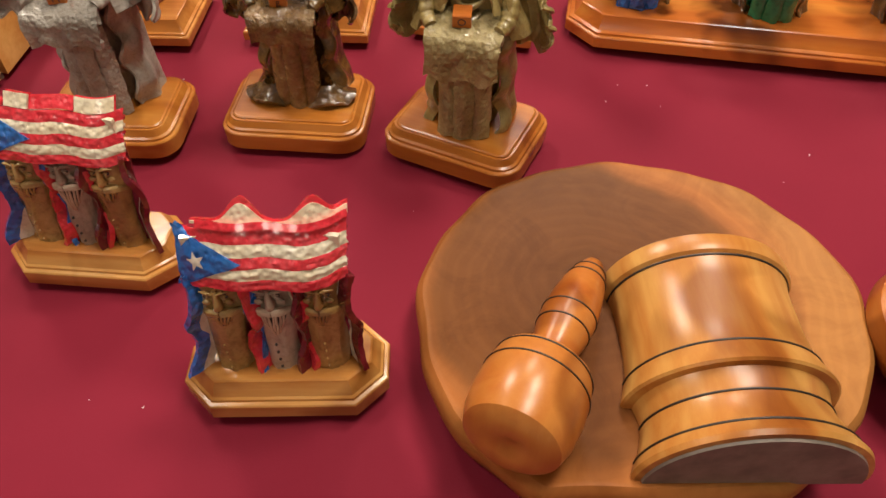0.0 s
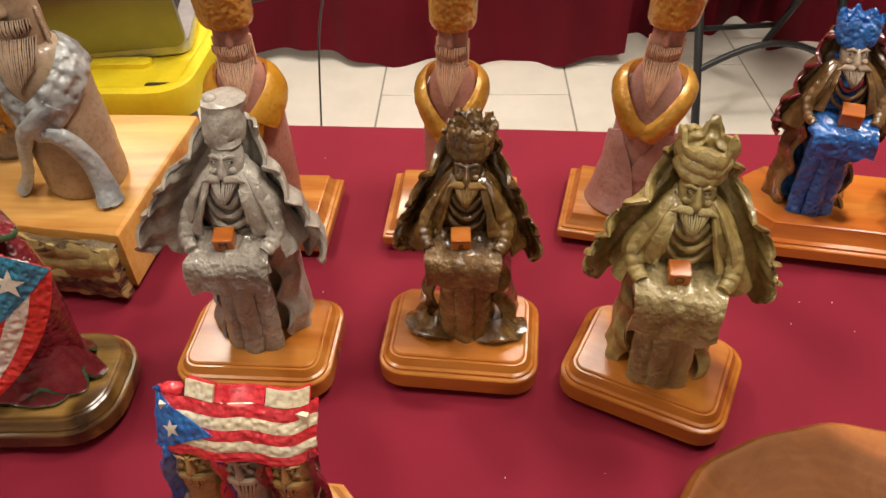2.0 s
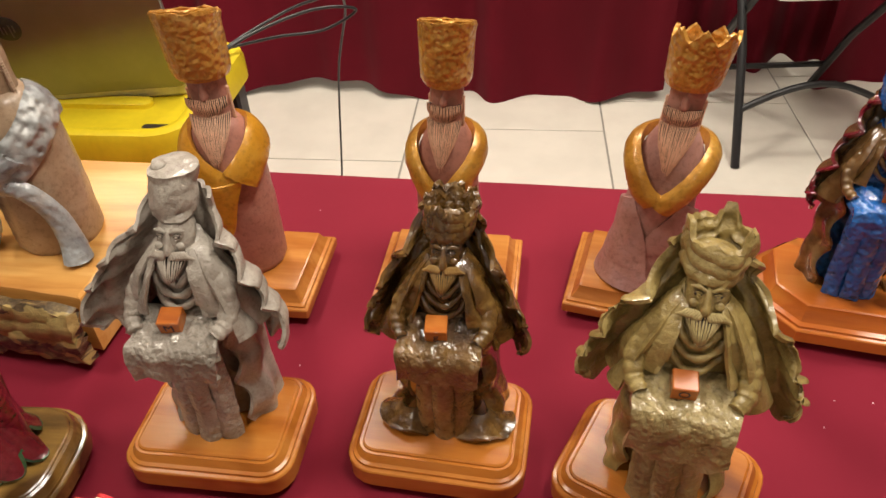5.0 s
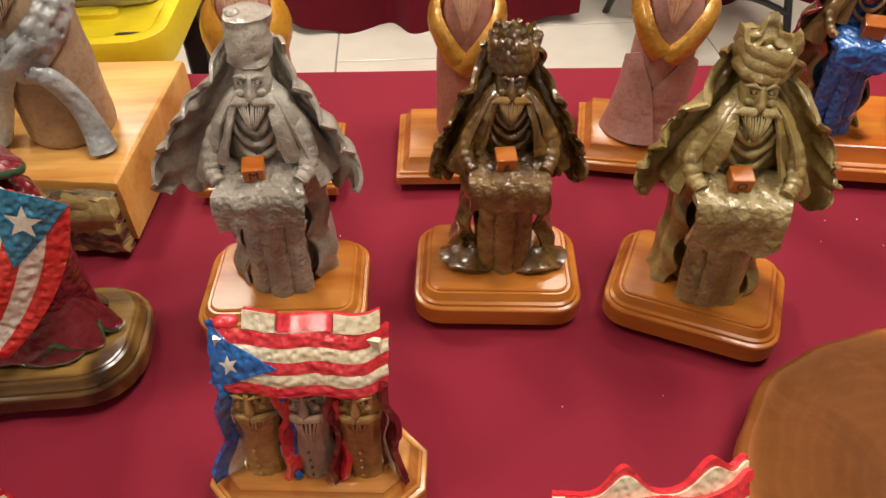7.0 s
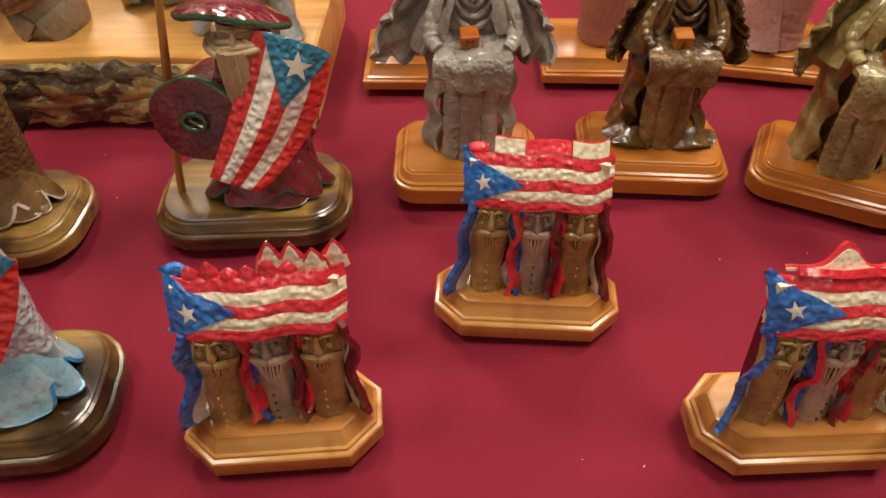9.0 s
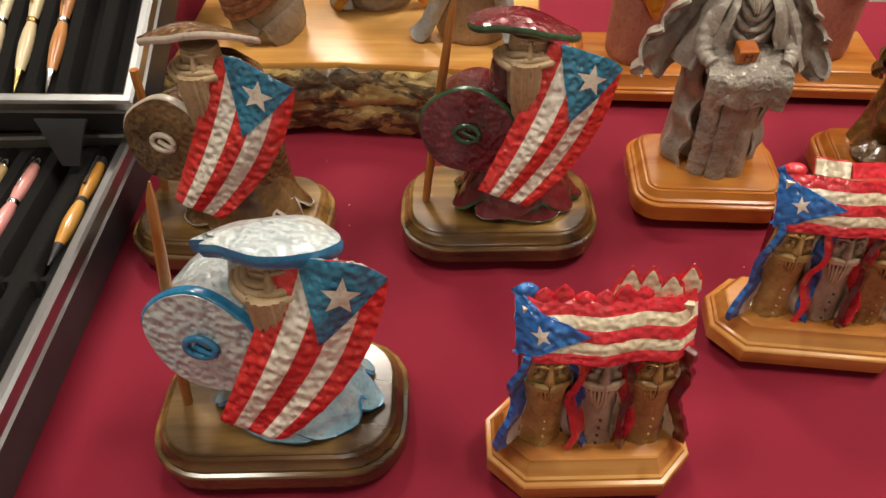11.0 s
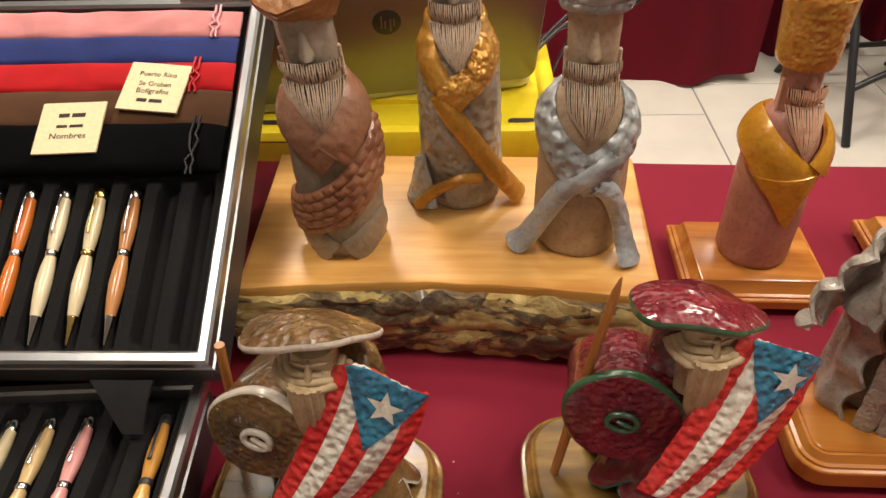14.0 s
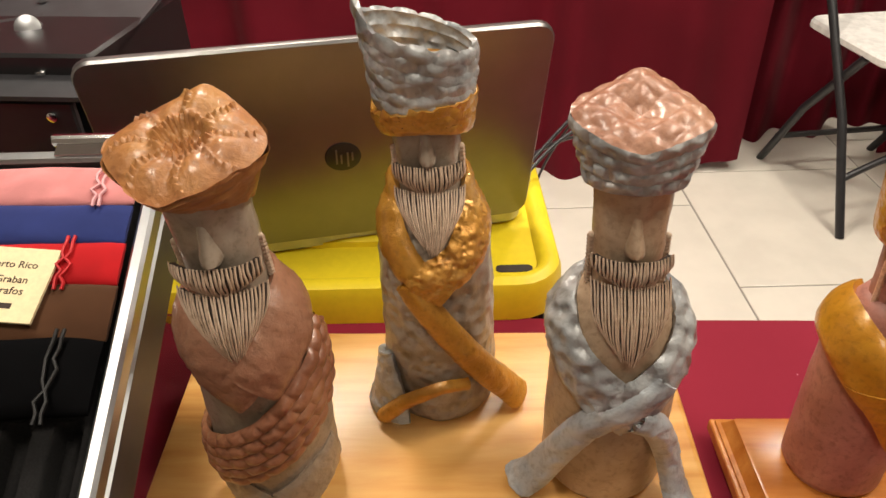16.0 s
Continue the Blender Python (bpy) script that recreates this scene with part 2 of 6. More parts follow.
def smoothstep(a, b, x):
    t = min(1.0, max(0.0, (x - a) / (b - a)))
    return t * t * (3 - 2 * t)


def lettering(name, words, size, mat, parent, m):
    """Words in the built-in font, as a thin mesh."""
    cu = bpy.data.curves.new(name, "FONT")
    cu.body, cu.size, cu.align_x, cu.align_y, cu.extrude = words, size, "CENTER", "CENTER", 0.00015
    cu.resolution_u = 3
    tmp = bpy.data.objects.new(name, cu)
    me = bpy.data.meshes.new_from_object(tmp)
    bpy.data.objects.remove(tmp)
    me.materials.append(mat)
    ob = new(name, me)
    ob.parent, ob.matrix_basis = parent, m
    return ob


# ---- plinths ----
def outline(kind, w, d, cut, inset):
    x, y, c = w / 2 - inset, d / 2 - inset, cut - inset * (0.6 if kind == "cut" else 1.0)
    c = max(c, 0.0008)
    pts = []
    for sx, sy, start in ((1, -1, -90), (1, 1, 0), (-1, 1, 90), (-1, -1, 180)):
        cx, cy = sx * (x - c), sy * (y - c)
        if kind == "cut":
            steps = (0, 90)
        else:
            steps = (0, 18, 36, 54, 72, 90)
        for a in steps:
            r = radians(start + a)
            pts.append((cx + c * math.cos(r), cy + c * math.sin(r)))
    return pts


def plinth(parent, mat, kind, w, d, h, cut, step=0.55, lip=0.008, name="plinth"):
    levels = [(0.0012, 0), (0.0, 0.0012), (0.0, h * step - 0.001), (0.0008, h * step), (0.0030, h * (step + 0.02)), (0.0034, h * (step + 0.09)),
              (lip * 0.62, h * (step + 0.13)), (lip * 0.80, h * (step + 0.24)), (lip * 0.95, h * (step + 0.33)), (lip + 0.0015, h * 0.93), (lip + 0.0018, h * 0.97), (lip + 0.003, h)]
    sh = Shape()
    sh.rings([[Vector((px, py, z)) for px, py in outline(kind, w, d, cut, ix)] for ix, z in levels])
    return sh.make(name, mat, parent, 28)


# ---- structure ----
def flat_box(name, c, s, mat, label, category, kind="structure", bev=0.0):
    return tagged(Shape().box((0, 0, 0), s, 0, bev=bev).make(name, mat, None, 30), label, category, kind=kind), c


def place(pair):
    ob, c = pair
    ob.location = c
    return ob


GROUT = plain("grout", (0.30, 0.28, 0.25), 0.9, grain=200, relief=0.3)
TILE = plain("floor_tile", (0.76, 0.72, 0.64), 0.22, grain=6, relief=0.0, coat=0.2, dirt=0.05)
floor = place(flat_box("floor", (0, 2.0, -0.053), (7.0, 9.0, 0.1), GROUT, "cream ceramic tile floor with thin dark joints", "floor"))
place(flat_box("ceiling", (0, 2.0, 2.85), (7.0, 9.0, 0.1), CEILING, "plain dull grey ceiling", "ceiling"))
for nm, c, s in (("wall_north", (0, 6.55, 1.4), (7.2, 0.1, 2.8)), ("wall_south", (0, -2.55, 1.4), (7.2, 0.1, 2.8)),
                 ("wall_west", (-3.55, 2.0, 1.4), (0.1, 9.0, 2.8)), ("wall_east", (3.55, 2.0, 1.4), (0.1, 9.0, 2.8))):
    place(flat_box(nm, c, s, WALL, "plain cream painted wall", "wall"))


def ceiling_light(x, y, power, w=0.4, d=0.5):
    r = root("ceiling_light", x, y, 2.8, 0, "white recessed ceiling light panel, switched on", "ceiling light", "ceiling lights")
    sh = Shape()
    for cx, cy, sx, sy in ((0, d / 2, w + 0.06, 0.03), (0, -d / 2, w + 0.06, 0.03), (w / 2 + 0.015, 0, 0.03, d - 0.03), (-w / 2 - 0.015, 0, 0.03, d - 0.03)):
        sh.box((cx, cy, -0.012), (sx, sy, 0.024), 0)
    sh.make("frame", WHITE, r)
    lamp = bpy.data.lights.new("panel_light", "AREA")
    lamp.shape, lamp.size, lamp.size_y, lamp.energy, lamp.color = "RECTANGLE", w, d, 0.96 * power, (1.0, 0.90, 0.765)
    ob = new("panel_light", lamp)
    ob.parent, ob.location = r, (0, 0, -0.006)


for lx, ly, pw in ((-1.3, 0.35, 22), (0.5, 0.35, 24), (-1.0, 2.05, 48), (0.7, 1.05, 31), (1.75, 3.6, 26), (2.45, 3.4, 16), (0.3, 2.3, 25), (-0.4, -1.6, 12)):
    ceiling_light(lx, ly, pw)


# ---- table with its cloth ----
def table_cloth():
    x0, x1, y0, y1 = -1.60, 0.85, -0.04, 0.862
    r = root("table", (x0 + x1) / 2, (y0 + y1) / 2, 0, 0, "long folding table hidden under a burgundy cloth", "table")
    w, d = x1 - x0 - 0.03, y1 - y0 - 0.03
    Shape().box((0, 0, TABLE - 0.036), (w, d, 0.036), 0, bev=0.006).make("tabletop", WHITE, r)
    for sx in (-1, 1):
        for sy in (-1, 1):
            Shape().tube([(sx * (w / 2 - 0.15), sy * (d / 2 - 0.08), 0), (sx * (w / 2 - 0.15), sy * (d / 2 - 0.08), TABLE - 0.05)], 0.014, 10).make("leg", DARK_GREY, r)
    cloth = Shape()
    nx, ny = 420, 150
    wd, dp, drop = x1 - x0, y1 - y0, 0.55

    def at(u, v):
        # u, v run over the cloth; past the table's edges it hangs down
        sx = -drop + u * (wd + 2 * drop)
        sy = -drop + v * (dp + 2 * drop)
        ox, oy = min(0.0, sx) + max(0.0, sx - wd), min(0.0, sy) + max(0.0, sy - dp)
        px, py = min(max(sx, 0), wd), min(max(sy, 0), dp)
        hang = max(abs(ox), abs(oy))
        z = TABLE - 0.004 if hang == 0 else TABLE - 0.006 - hang
        wave = 0.012 * math.sin(px * 24 + 2 * math.sin(px * 3)) * min(1, hang / 0.25) if abs(oy) > 0 else 0.0
        wavx = 0.012 * math.sin(py * 26) * min(1, hang / 0.25) if abs(ox) > 0 else 0.0
        if hang == 0:
            z += 0.0022 * nz(px, py, 0, 4.0, 3) * 1.0 + 0.0012 * nz(px, py, 0, 11.0, 5)
            for c0, lean, high in ((0.24, 0.10, 0.0022), (0.70, -0.06, 0.0016), (1.16, 0.04, 0.0020), (1.53, 0.07, 0.0026), (1.69, -0.10, 0.0016), (2.02, 0.05, 0.0022)):
                z += high * math.exp(-((px - c0 - lean * (py - 0.4) - 0.01 * math.sin(py * 9)) / 0.011) ** 2)
            z -= 0.0034
        k = 0.006 if hang > 0 else 0.0
        return (x0 + px + math.copysign(k, ox) * (ox != 0) + (wavx if abs(ox) >= abs(oy) else 0) + 0.004 * nz(px, py, 0, 6, 2) * (oy != 0),
                y0 + py + math.copysign(k, oy) * (oy != 0) + (wave if abs(oy) >= abs(ox) else 0) + 0.005 * nz(px, 0, 0, 5, 9) - (0.012 + 0.043 * (x0 + px)) * py / dp, z)

    cloth.surface(at, nx, ny, 0)
    tagged(cloth.make("tablecloth", CLOTH, None, 60), "burgundy polyester tablecloth draped over the long table, slightly creased", "tablecloth")


table_cloth()


def curtain(name, x0, x1, y, top, low, amp, waves, seed, slant=0.0):
    def at(u, v):
        x = x0 + u * (x1 - x0)
        s = u * waves * 2 * math.pi
        f = amp * (0.5 + 0.5 * (1 - v)) * (math.sin(s + 1.5 * math.sin(s * 0.37 + seed)) + 0.4 * math.sin(2.3 * s + seed))
        hem = 0.035 * math.sin(u * waves * 2.1 + seed) + 0.02 * nz(u * 9, seed, 0)
        z = low + hem * (1 - v) + v * (top - low)
        return (x + 0.3 * f, y + f + slant * u, z)
    sh = Shape().surface(at, int(26 * max(waves, 3)), 24, 0, thick=0.003)
    return tagged(sh.make(name, DRAPE, None, 60), "burgundy drape hanging in soft folds down to the tiled floor", "curtain", "hanging drapes")


# ---- figures ----
SKIN_PINK = clay("pink_clay", (0.46, 0.20, 0.15), (0.36, 0.15, 0.11), (0.52, 0.26, 0.20), 0.5, coat=0.1, relief=0.3)
SKIN_ROSE = clay("rose_clay", (0.46, 0.24, 0.20), (0.38, 0.17, 0.14), (0.50, 0.30, 0.28), 0.5, coat=0.1, relief=0.3)
BEARD_PINK = clay("pink_beard_clay", (0.80, 0.48, 0.32), (0.70, 0.37, 0.23), (0.84, 0.58, 0.42), 0.55, coat=0.05, relief=0.5)
GOLD = clay("gold_glaze", (0.56, 0.27, 0.035), (0.42, 0.18, 0.02), (0.66, 0.36, 0.07), 0.32, 0.25, coat=0.4)
GOLD_ROUGH = clay("hammered_gold_glaze", (0.68, 0.34, 0.06), (0.48, 0.21, 0.04), (0.76, 0.48, 0.18), 0.28, 0.35, coat=0.4, relief=0.9, wrinkle=240)
AMBER = clay("amber_glaze", (0.62, 0.29, 0.02), (0.55, 0.23, 0.012), (0.66, 0.34, 0.04), 0.35, 0.1, coat=0.4, relief=0.2)
STONE = clay("grey_brown_clay", (0.33, 0.255, 0.185), (0.24, 0.185, 0.13), (0.40, 0.32, 0.235), 0.4, coat=0.3, relief=0.45)
STONE_GREY = clay("warm_grey_clay", (0.38, 0.31, 0.24), (0.28, 0.225, 0.17), (0.46, 0.39, 0.31), 0.4, coat=0.3, relief=0.5, wrinkle=120)
STONE_SKIN = clay("grey_face_clay", (0.36, 0.29, 0.22), (0.28, 0.225, 0.17), (0.44, 0.36, 0.27), 0.3, coat=0.5, relief=0.25)
TAN_CLAY = clay("tan_clay", (0.44, 0.31, 0.20), (0.34, 0.235, 0.15), (0.52, 0.39, 0.27), 0.4, coat=0.3, relief=0.35)
BEARD_GREY = clay("grey_beard_clay", (0.58, 0.43, 0.31), (0.46, 0.32, 0.21), (0.66, 0.52, 0.40), 0.5, coat=0.1, relief=0.5)
COPPER = clay("copper_glaze", (0.36, 0.17, 0.10), (0.26, 0.11, 0.06), (0.43, 0.23, 0.14), 0.4, 0.05, coat=0.3, relief=0.5)
COPPER_HAT = clay("carved_copper_glaze", (0.40, 0.175, 0.055), (0.28, 0.105, 0.04), (0.46, 0.23, 0.06), 0.42, 0.0, coat=0.25, relief=0.5)
COPPER_SCALE = clay("scaled_copper_glaze", (0.34, 0.14, 0.07), (0.22, 0.08, 0.04), (0.41, 0.2, 0.1), 0.36, 0.05, coat=0.4, relief=0.5)
SILVER = clay("silver_glaze", (0.46, 0.49, 0.51), (0.28, 0.30, 0.32), (0.60, 0.60, 0.58), 0.36, 0.15, coat=0.35, relief=0.5)
SILVER_ROUGH = clay("knobbed_silver_glaze", (0.44, 0.45, 0.45), (0.26, 0.28, 0.29), (0.66, 0.64, 0.60), 0.36, 0.15, coat=0.35, relief=0.5, wrinkle=110)
PEWTER = clay("pewter_glaze", (0.40, 0.36, 0.31), (0.26, 0.225, 0.19), (0.52, 0.48, 0.42), 0.34, 0.0, coat=0.35, relief=0.7, patch=45, grain=420)
BRONZE = clay("dark_bronze_glaze", (0.125, 0.062, 0.014), (0.05, 0.025, 0.006), (0.27, 0.155, 0.04), 0.22, 0.0, coat=1.0, relief=0.6, patch=60, grain=420)
OLIVE = clay("olive_gold_glaze", (0.34, 0.25, 0.085), (0.19, 0.13, 0.04), (0.47, 0.37, 0.15), 0.3, 0.0, coat=0.55, relief=0.7, patch=50, grain=420)
PEWTER_TRAY = clay("pewter_tray_glaze", (0.38, 0.34, 0.29), (0.24, 0.21, 0.175), (0.50, 0.46, 0.39), 0.34, 0.0, coat=0.4, relief=1.0, wrinkle=330, grain=500)
BRONZE_TRAY = clay("bronze_tray_glaze", (0.20, 0.11, 0.033), (0.07, 0.035, 0.011), (0.36, 0.23, 0.09), 0.22, 0.05, coat=0.8, relief=1.0, wrinkle=420, grain=600)
OLIVE_TRAY = clay("olive_tray_glaze", (0.36, 0.28, 0.12), (0.2, 0.14, 0.06), (0.48, 0.38, 0.19), 0.36, 0.0, coat=0.6, relief=1.0, wrinkle=300, grain=500)
PEWTER_HAIR = clay("pale_pewter_glaze", (0.56, 0.51, 0.44), (0.42, 0.37, 0.31), (0.66, 0.61, 0.54), 0.4, coat=0.3, relief=0.5, grain=420)
BRONZE_HAIR = clay("golden_bronze_glaze", (0.34, 0.20, 0.06), (0.2, 0.11, 0.03), (0.46, 0.30, 0.11), 0.28, coat=0.7, relief=0.5, grain=420)
OLIVE_HAIR = clay("pale_olive_glaze", (0.46, 0.37, 0.16), (0.32, 0.24, 0.09), (0.56, 0.47, 0.24), 0.34, coat=0.5, relief=0.5, grain=420)
RED = clay("red_enamel", (0.78, 0.036, 0.055), (0.64, 0.02, 0.035), (0.84, 0.09, 0.11), 0.25, coat=0.8, relief=0.3, grain=320, wrinkle=300)
CREAM = clay("cream_enamel", (0.86, 0.76, 0.56), (0.80, 0.66, 0.44), (0.90, 0.83, 0.68), 0.3, coat=0.6, relief=0.25, wrinkle=300)
WHITE_GLAZE = clay("white_enamel", (0.70, 0.62, 0.52), (0.55, 0.48, 0.4), (0.76, 0.70, 0.62), 0.3, coat=0.6, relief=0.5)
BLUE = clay("blue_enamel", (0.018, 0.14, 0.50), (0.012, 0.085, 0.34), (0.035, 0.22, 0.62), 0.25, coat=0.8, relief=0.6, wrinkle=230)
TEAL = clay("teal_enamel", (0.02, 0.18, 0.32), (0.01, 0.1, 0.2), (0.04, 0.26, 0.42), 0.25, coat=0.8, relief=0.8, wrinkle=260)
RED_SCALE = clay("red_scaled_enamel", (0.74, 0.035, 0.032), (0.58, 0.018, 0.018), (0.80, 0.08, 0.06), 0.25, coat=0.8, relief=0.5, wrinkle=230)
CREAM_SCALE = clay("cream_scaled_enamel", (0.87, 0.81, 0.71), (0.80, 0.73, 0.62), (0.90, 0.86, 0.80), 0.3, coat=0.6, relief=0.25, wrinkle=230)
WINE = clay("wine_red_glaze", (0.15, 0.010, 0.018), (0.07, 0.004, 0.008), (0.22, 0.02, 0.03), 0.18, coat=0.9, relief=0.6)
WINE_SCALE = clay("wine_scaled_glaze", (0.16, 0.010, 0.018), (0.07, 0.005, 0.009), (0.25, 0.03, 0.04), 0.18, coat=0.9, relief=0.6, wrinkle=260)
UMBER_SCALE = clay("umber_scaled_glaze", (0.16, 0.09, 0.032), (0.07, 0.04, 0.016), (0.28, 0.18, 0.075), 0.22, 0.0, coat=0.9, relief=0.6, wrinkle=260)
UMBER = clay("umber_glaze", (0.17, 0.09, 0.03), (0.06, 0.032, 0.014), (0.32, 0.20, 0.085), 0.2, 0.0, coat=0.9, relief=0.6)
ICE = clay("pale_silver_scaled_glaze", (0.58, 0.66, 0.67), (0.42, 0.52, 0.56), (0.70, 0.74, 0.70), 0.28, 0.0, coat=0.8, relief=0.5, wrinkle=260)
ICE_PLAIN = clay("pale_blue_glaze", (0.28, 0.48, 0.58), (0.16, 0.34, 0.46), (0.46, 0.56, 0.58), 0.25, 0.15, coat=0.8, relief=0.5)
BRIGHT_BLUE = clay("bright_blue_enamel", (0.02, 0.22, 0.45), (0.01, 0.15, 0.35), (0.03, 0.3, 0.55), 0.25, coat=0.7, relief=0.3)
GREEN = clay("dark_green_glaze", (0.035, 0.10, 0.045), (0.02, 0.06, 0.03), (0.06, 0.15, 0.07), 0.25, coat=0.7, relief=0.4)
UMBER_FACE = clay("brown_face_glaze", (0.42, 0.27, 0.085), (0.22, 0.13, 0.035), (0.58, 0.40, 0.16), 0.24, 0.0, coat=0.9, relief=0.8)
GREY_FACE = clay("grey_brown_face_glaze", (0.44, 0.34, 0.25), (0.26, 0.19, 0.14), (0.56, 0.46, 0.36), 0.3, coat=0.5, relief=0.8)
DARK_FACE = clay("dark_brown_face_glaze", (0.36, 0.20, 0.06), (0.17, 0.09, 0.025), (0.50, 0.31, 0.11), 0.24, 0.0, coat=0.9, relief=0.8)
IVORY = clay("ivory_clay", (0.52, 0.38, 0.22), (0.38, 0.26, 0.14), (0.58, 0.45, 0.29), 0.5, coat=0.1, relief=0.6)
PURPLE = clay("purple_enamel", (0.14, 0.05, 0.22), (0.09, 0.03, 0.15), (0.2, 0.09, 0.3), 0.25, coat=0.7)
EMERALD = clay("green_enamel", (0.02, 0.20, 0.08), (0.01, 0.12, 0.05), (0.04, 0.28, 0.12), 0.25, coat=0.7)
# near-black for painted shade between beard strands and in slots, also eyes and buttons
GAP_SHADE_AND_DARKS = plain("gap_shade_and_darks", (0.03, 0.02, 0.015), 0.6)


def hair(sh, mat, c, w, h, depth, point=1.6, strands=15, seed=0, back=None, out=0.0):
    """A beard or moustache: a tongue of clay covered with separate scored strands, ragged at the ends; back gives the
    tongue a dark colour as painted shade between them.
    """
    def at(a, v, lift=0.0):
        half = w * (1 - 0.62 * v ** point)
        long = 1 - 0.30 * a * a
        y = -(depth + lift) * math.sqrt(max(0.0, 1 - a * a * 0.85)) * (0.75 + 0.25 * math.sin(math.pi * min(1, v * 0.9 + 0.1))) - out * v
        return Vector((c[0] + a * half, c[1] + y, c[2] - v * h * long))
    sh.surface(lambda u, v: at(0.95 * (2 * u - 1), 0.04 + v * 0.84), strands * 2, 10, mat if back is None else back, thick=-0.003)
    rad = 0.80 * w / strands
    for i in range(strands):
        a = -0.97 + 1.94 * i / (strands - 1)
        end = 0.93 + 0.12 * nz(i * 0.77, 1.3, seed)
        path = []
        for q in range(7):
            v = end * q / 6
            path.append(at(a + (0.9 / strands) * nz(i * 1.9, v * 2.5, seed), v, 0.5 * rad + 0.5 * rad * (i % 2) + 0.9 * rad * nz(i * 2.3, v * 3, seed + 4)))
        sh.tube(path, [rad * (0.75 + 0.25 * math.sin(math.pi * min(1, q / 5))) * (0.45 if q == 6 else 1) for q in range(7)], 6, mat)


def face(sh, mat, c, w, h, seed=0, eye=None):
    """Brow, slim nose, lids and sockets on the front of a head; c is the point between the eyes."""
    x, y, z = c
    nose = [(0.07 * w, 0.30 * h), (0.08 * w, 0.08 * h), (0.11 * w, -0.22 * h), (0.15 * w, -0.40 * h), (0.13 * w, -0.50 * h), (0.04 * w, -0.54 * h)]
    rows = []
    for k, (r, dz) in enumerate(nose):
        out = (0.05, 0.11, 0.20, 0.24, 0.20, 0.10)[k] * w
        rows.append([Vector((x + r * math.cos(a), y - out * max(0.0, -math.sin(a)) + 0.1 * w * max(0, math.sin(a)), z + dz)) for a in [2 * math.pi * i / 14 for i in range(14)]])
    sh.rings(rows[::-1], mat)
    for s in (-1, 1):
        sh.tube([(x + s * 0.06 * w, y - 0.05 * w, z + 0.20 * h), (x + s * 0.22 * w, y - 0.05 * w, z + 0.31 * h), (x + s * 0.42 * w, y + 0.07 * w, z + 0.20 * h)], [0.03 * w, 0.055 * w, 0.02 * w], 8, mat)
        sh.ball((x + s * 0.29 * w, y + 0.035 * w, z - 0.30 * h), (0.13 * w, 0.07 * w, 0.13 * h), mat, 12, 7)
        if eye is not None:
            sh.ball((x + s * 0.22 * w, y + 0.010 * w, z + 0.04 * h), (0.115 * w, 0.05 * w, 0.085 * h), eye, 10, 6)
            sh.ball((x + s * 0.22 * w, y - 0.022 * w, z + 0.03 * h), (0.060 * w, 0.03 * w, 0.050 * h), mat, 8, 6)
            for up in (-1, 1):
                sh.tube([(x + s * 0.10 * w, y + 0.0 * w, z + 0.03 * h), (x + s * 0.22 * w, y - 0.035 * w, z + (0.03 + 0.105 * up) * h), (x + s * 0.35 * w, y + 0.03 * w, z + 0.03 * h)], [0.012 * w, 0.022 * w, 0.010 * w], 6, mat)


def ribbon(sh, mat, radius, path, width, thick=0.004, lump=0.0015, seed=0, nu=56, nv=10):
    """A band of clay laid on a round body: path of (degrees, height, lift), 0 degrees at the front, positive to the viewer's right."""
    pts = [Vector(p) for p in path]
    scaly = lump < 0
    lump = abs(lump)
    if scaly:
        nu, nv = 150, 40

    def along(u):
        k = u * (len(pts) - 1)
        i = min(int(k), len(pts) - 2)
        t = k - i
        p0, p1, p2, p3 = pts[max(i - 1, 0)], pts[i], pts[i + 1], pts[min(i + 2, len(pts) - 1)]
        return 0.5 * ((2 * p1) + (-p0 + p2) * t + (2 * p0 - 5 * p1 + 4 * p2 - p3) * t * t + (-p0 + 3 * p1 - 3 * p2 + p3) * t ** 3)

    def at(u, v):
        p, q = along(u), along(min(1.0, u + 0.01) if u < 0.99 else u)
        o = along(max(0.0, u - 0.01))
        r0 = radius(p.y)
        d = q - o
        tx, tz = radians(d.x) * r0, d.y
        ln = math.hypot(tx, tz) or 1
        w = width(u) if callable(width) else width
        s = (v - 0.5) * w
        ang = radians(p.x) - (tz / ln) * s / max(r0, 0.012)
        z = p.y + (tx / ln) * s
        bulge = thick * 0.9 * math.sqrt(max(0, 1 - (2 * v - 1) ** 2))
        r = radius(z) + 0.0005 + bulge + p.z + lump * nz(u * 14, v * 4, seed) + lump * 0.6 * nz(u * 40, v * 12, seed) + (cells(u * 2 * math.pi, v, 13, 5, 0.0022) if scaly else 0)
        return (r * math.sin(ang), -r * math.cos(ang), z)
    sh.surface(at, nu, nv, mat, thick=thick)


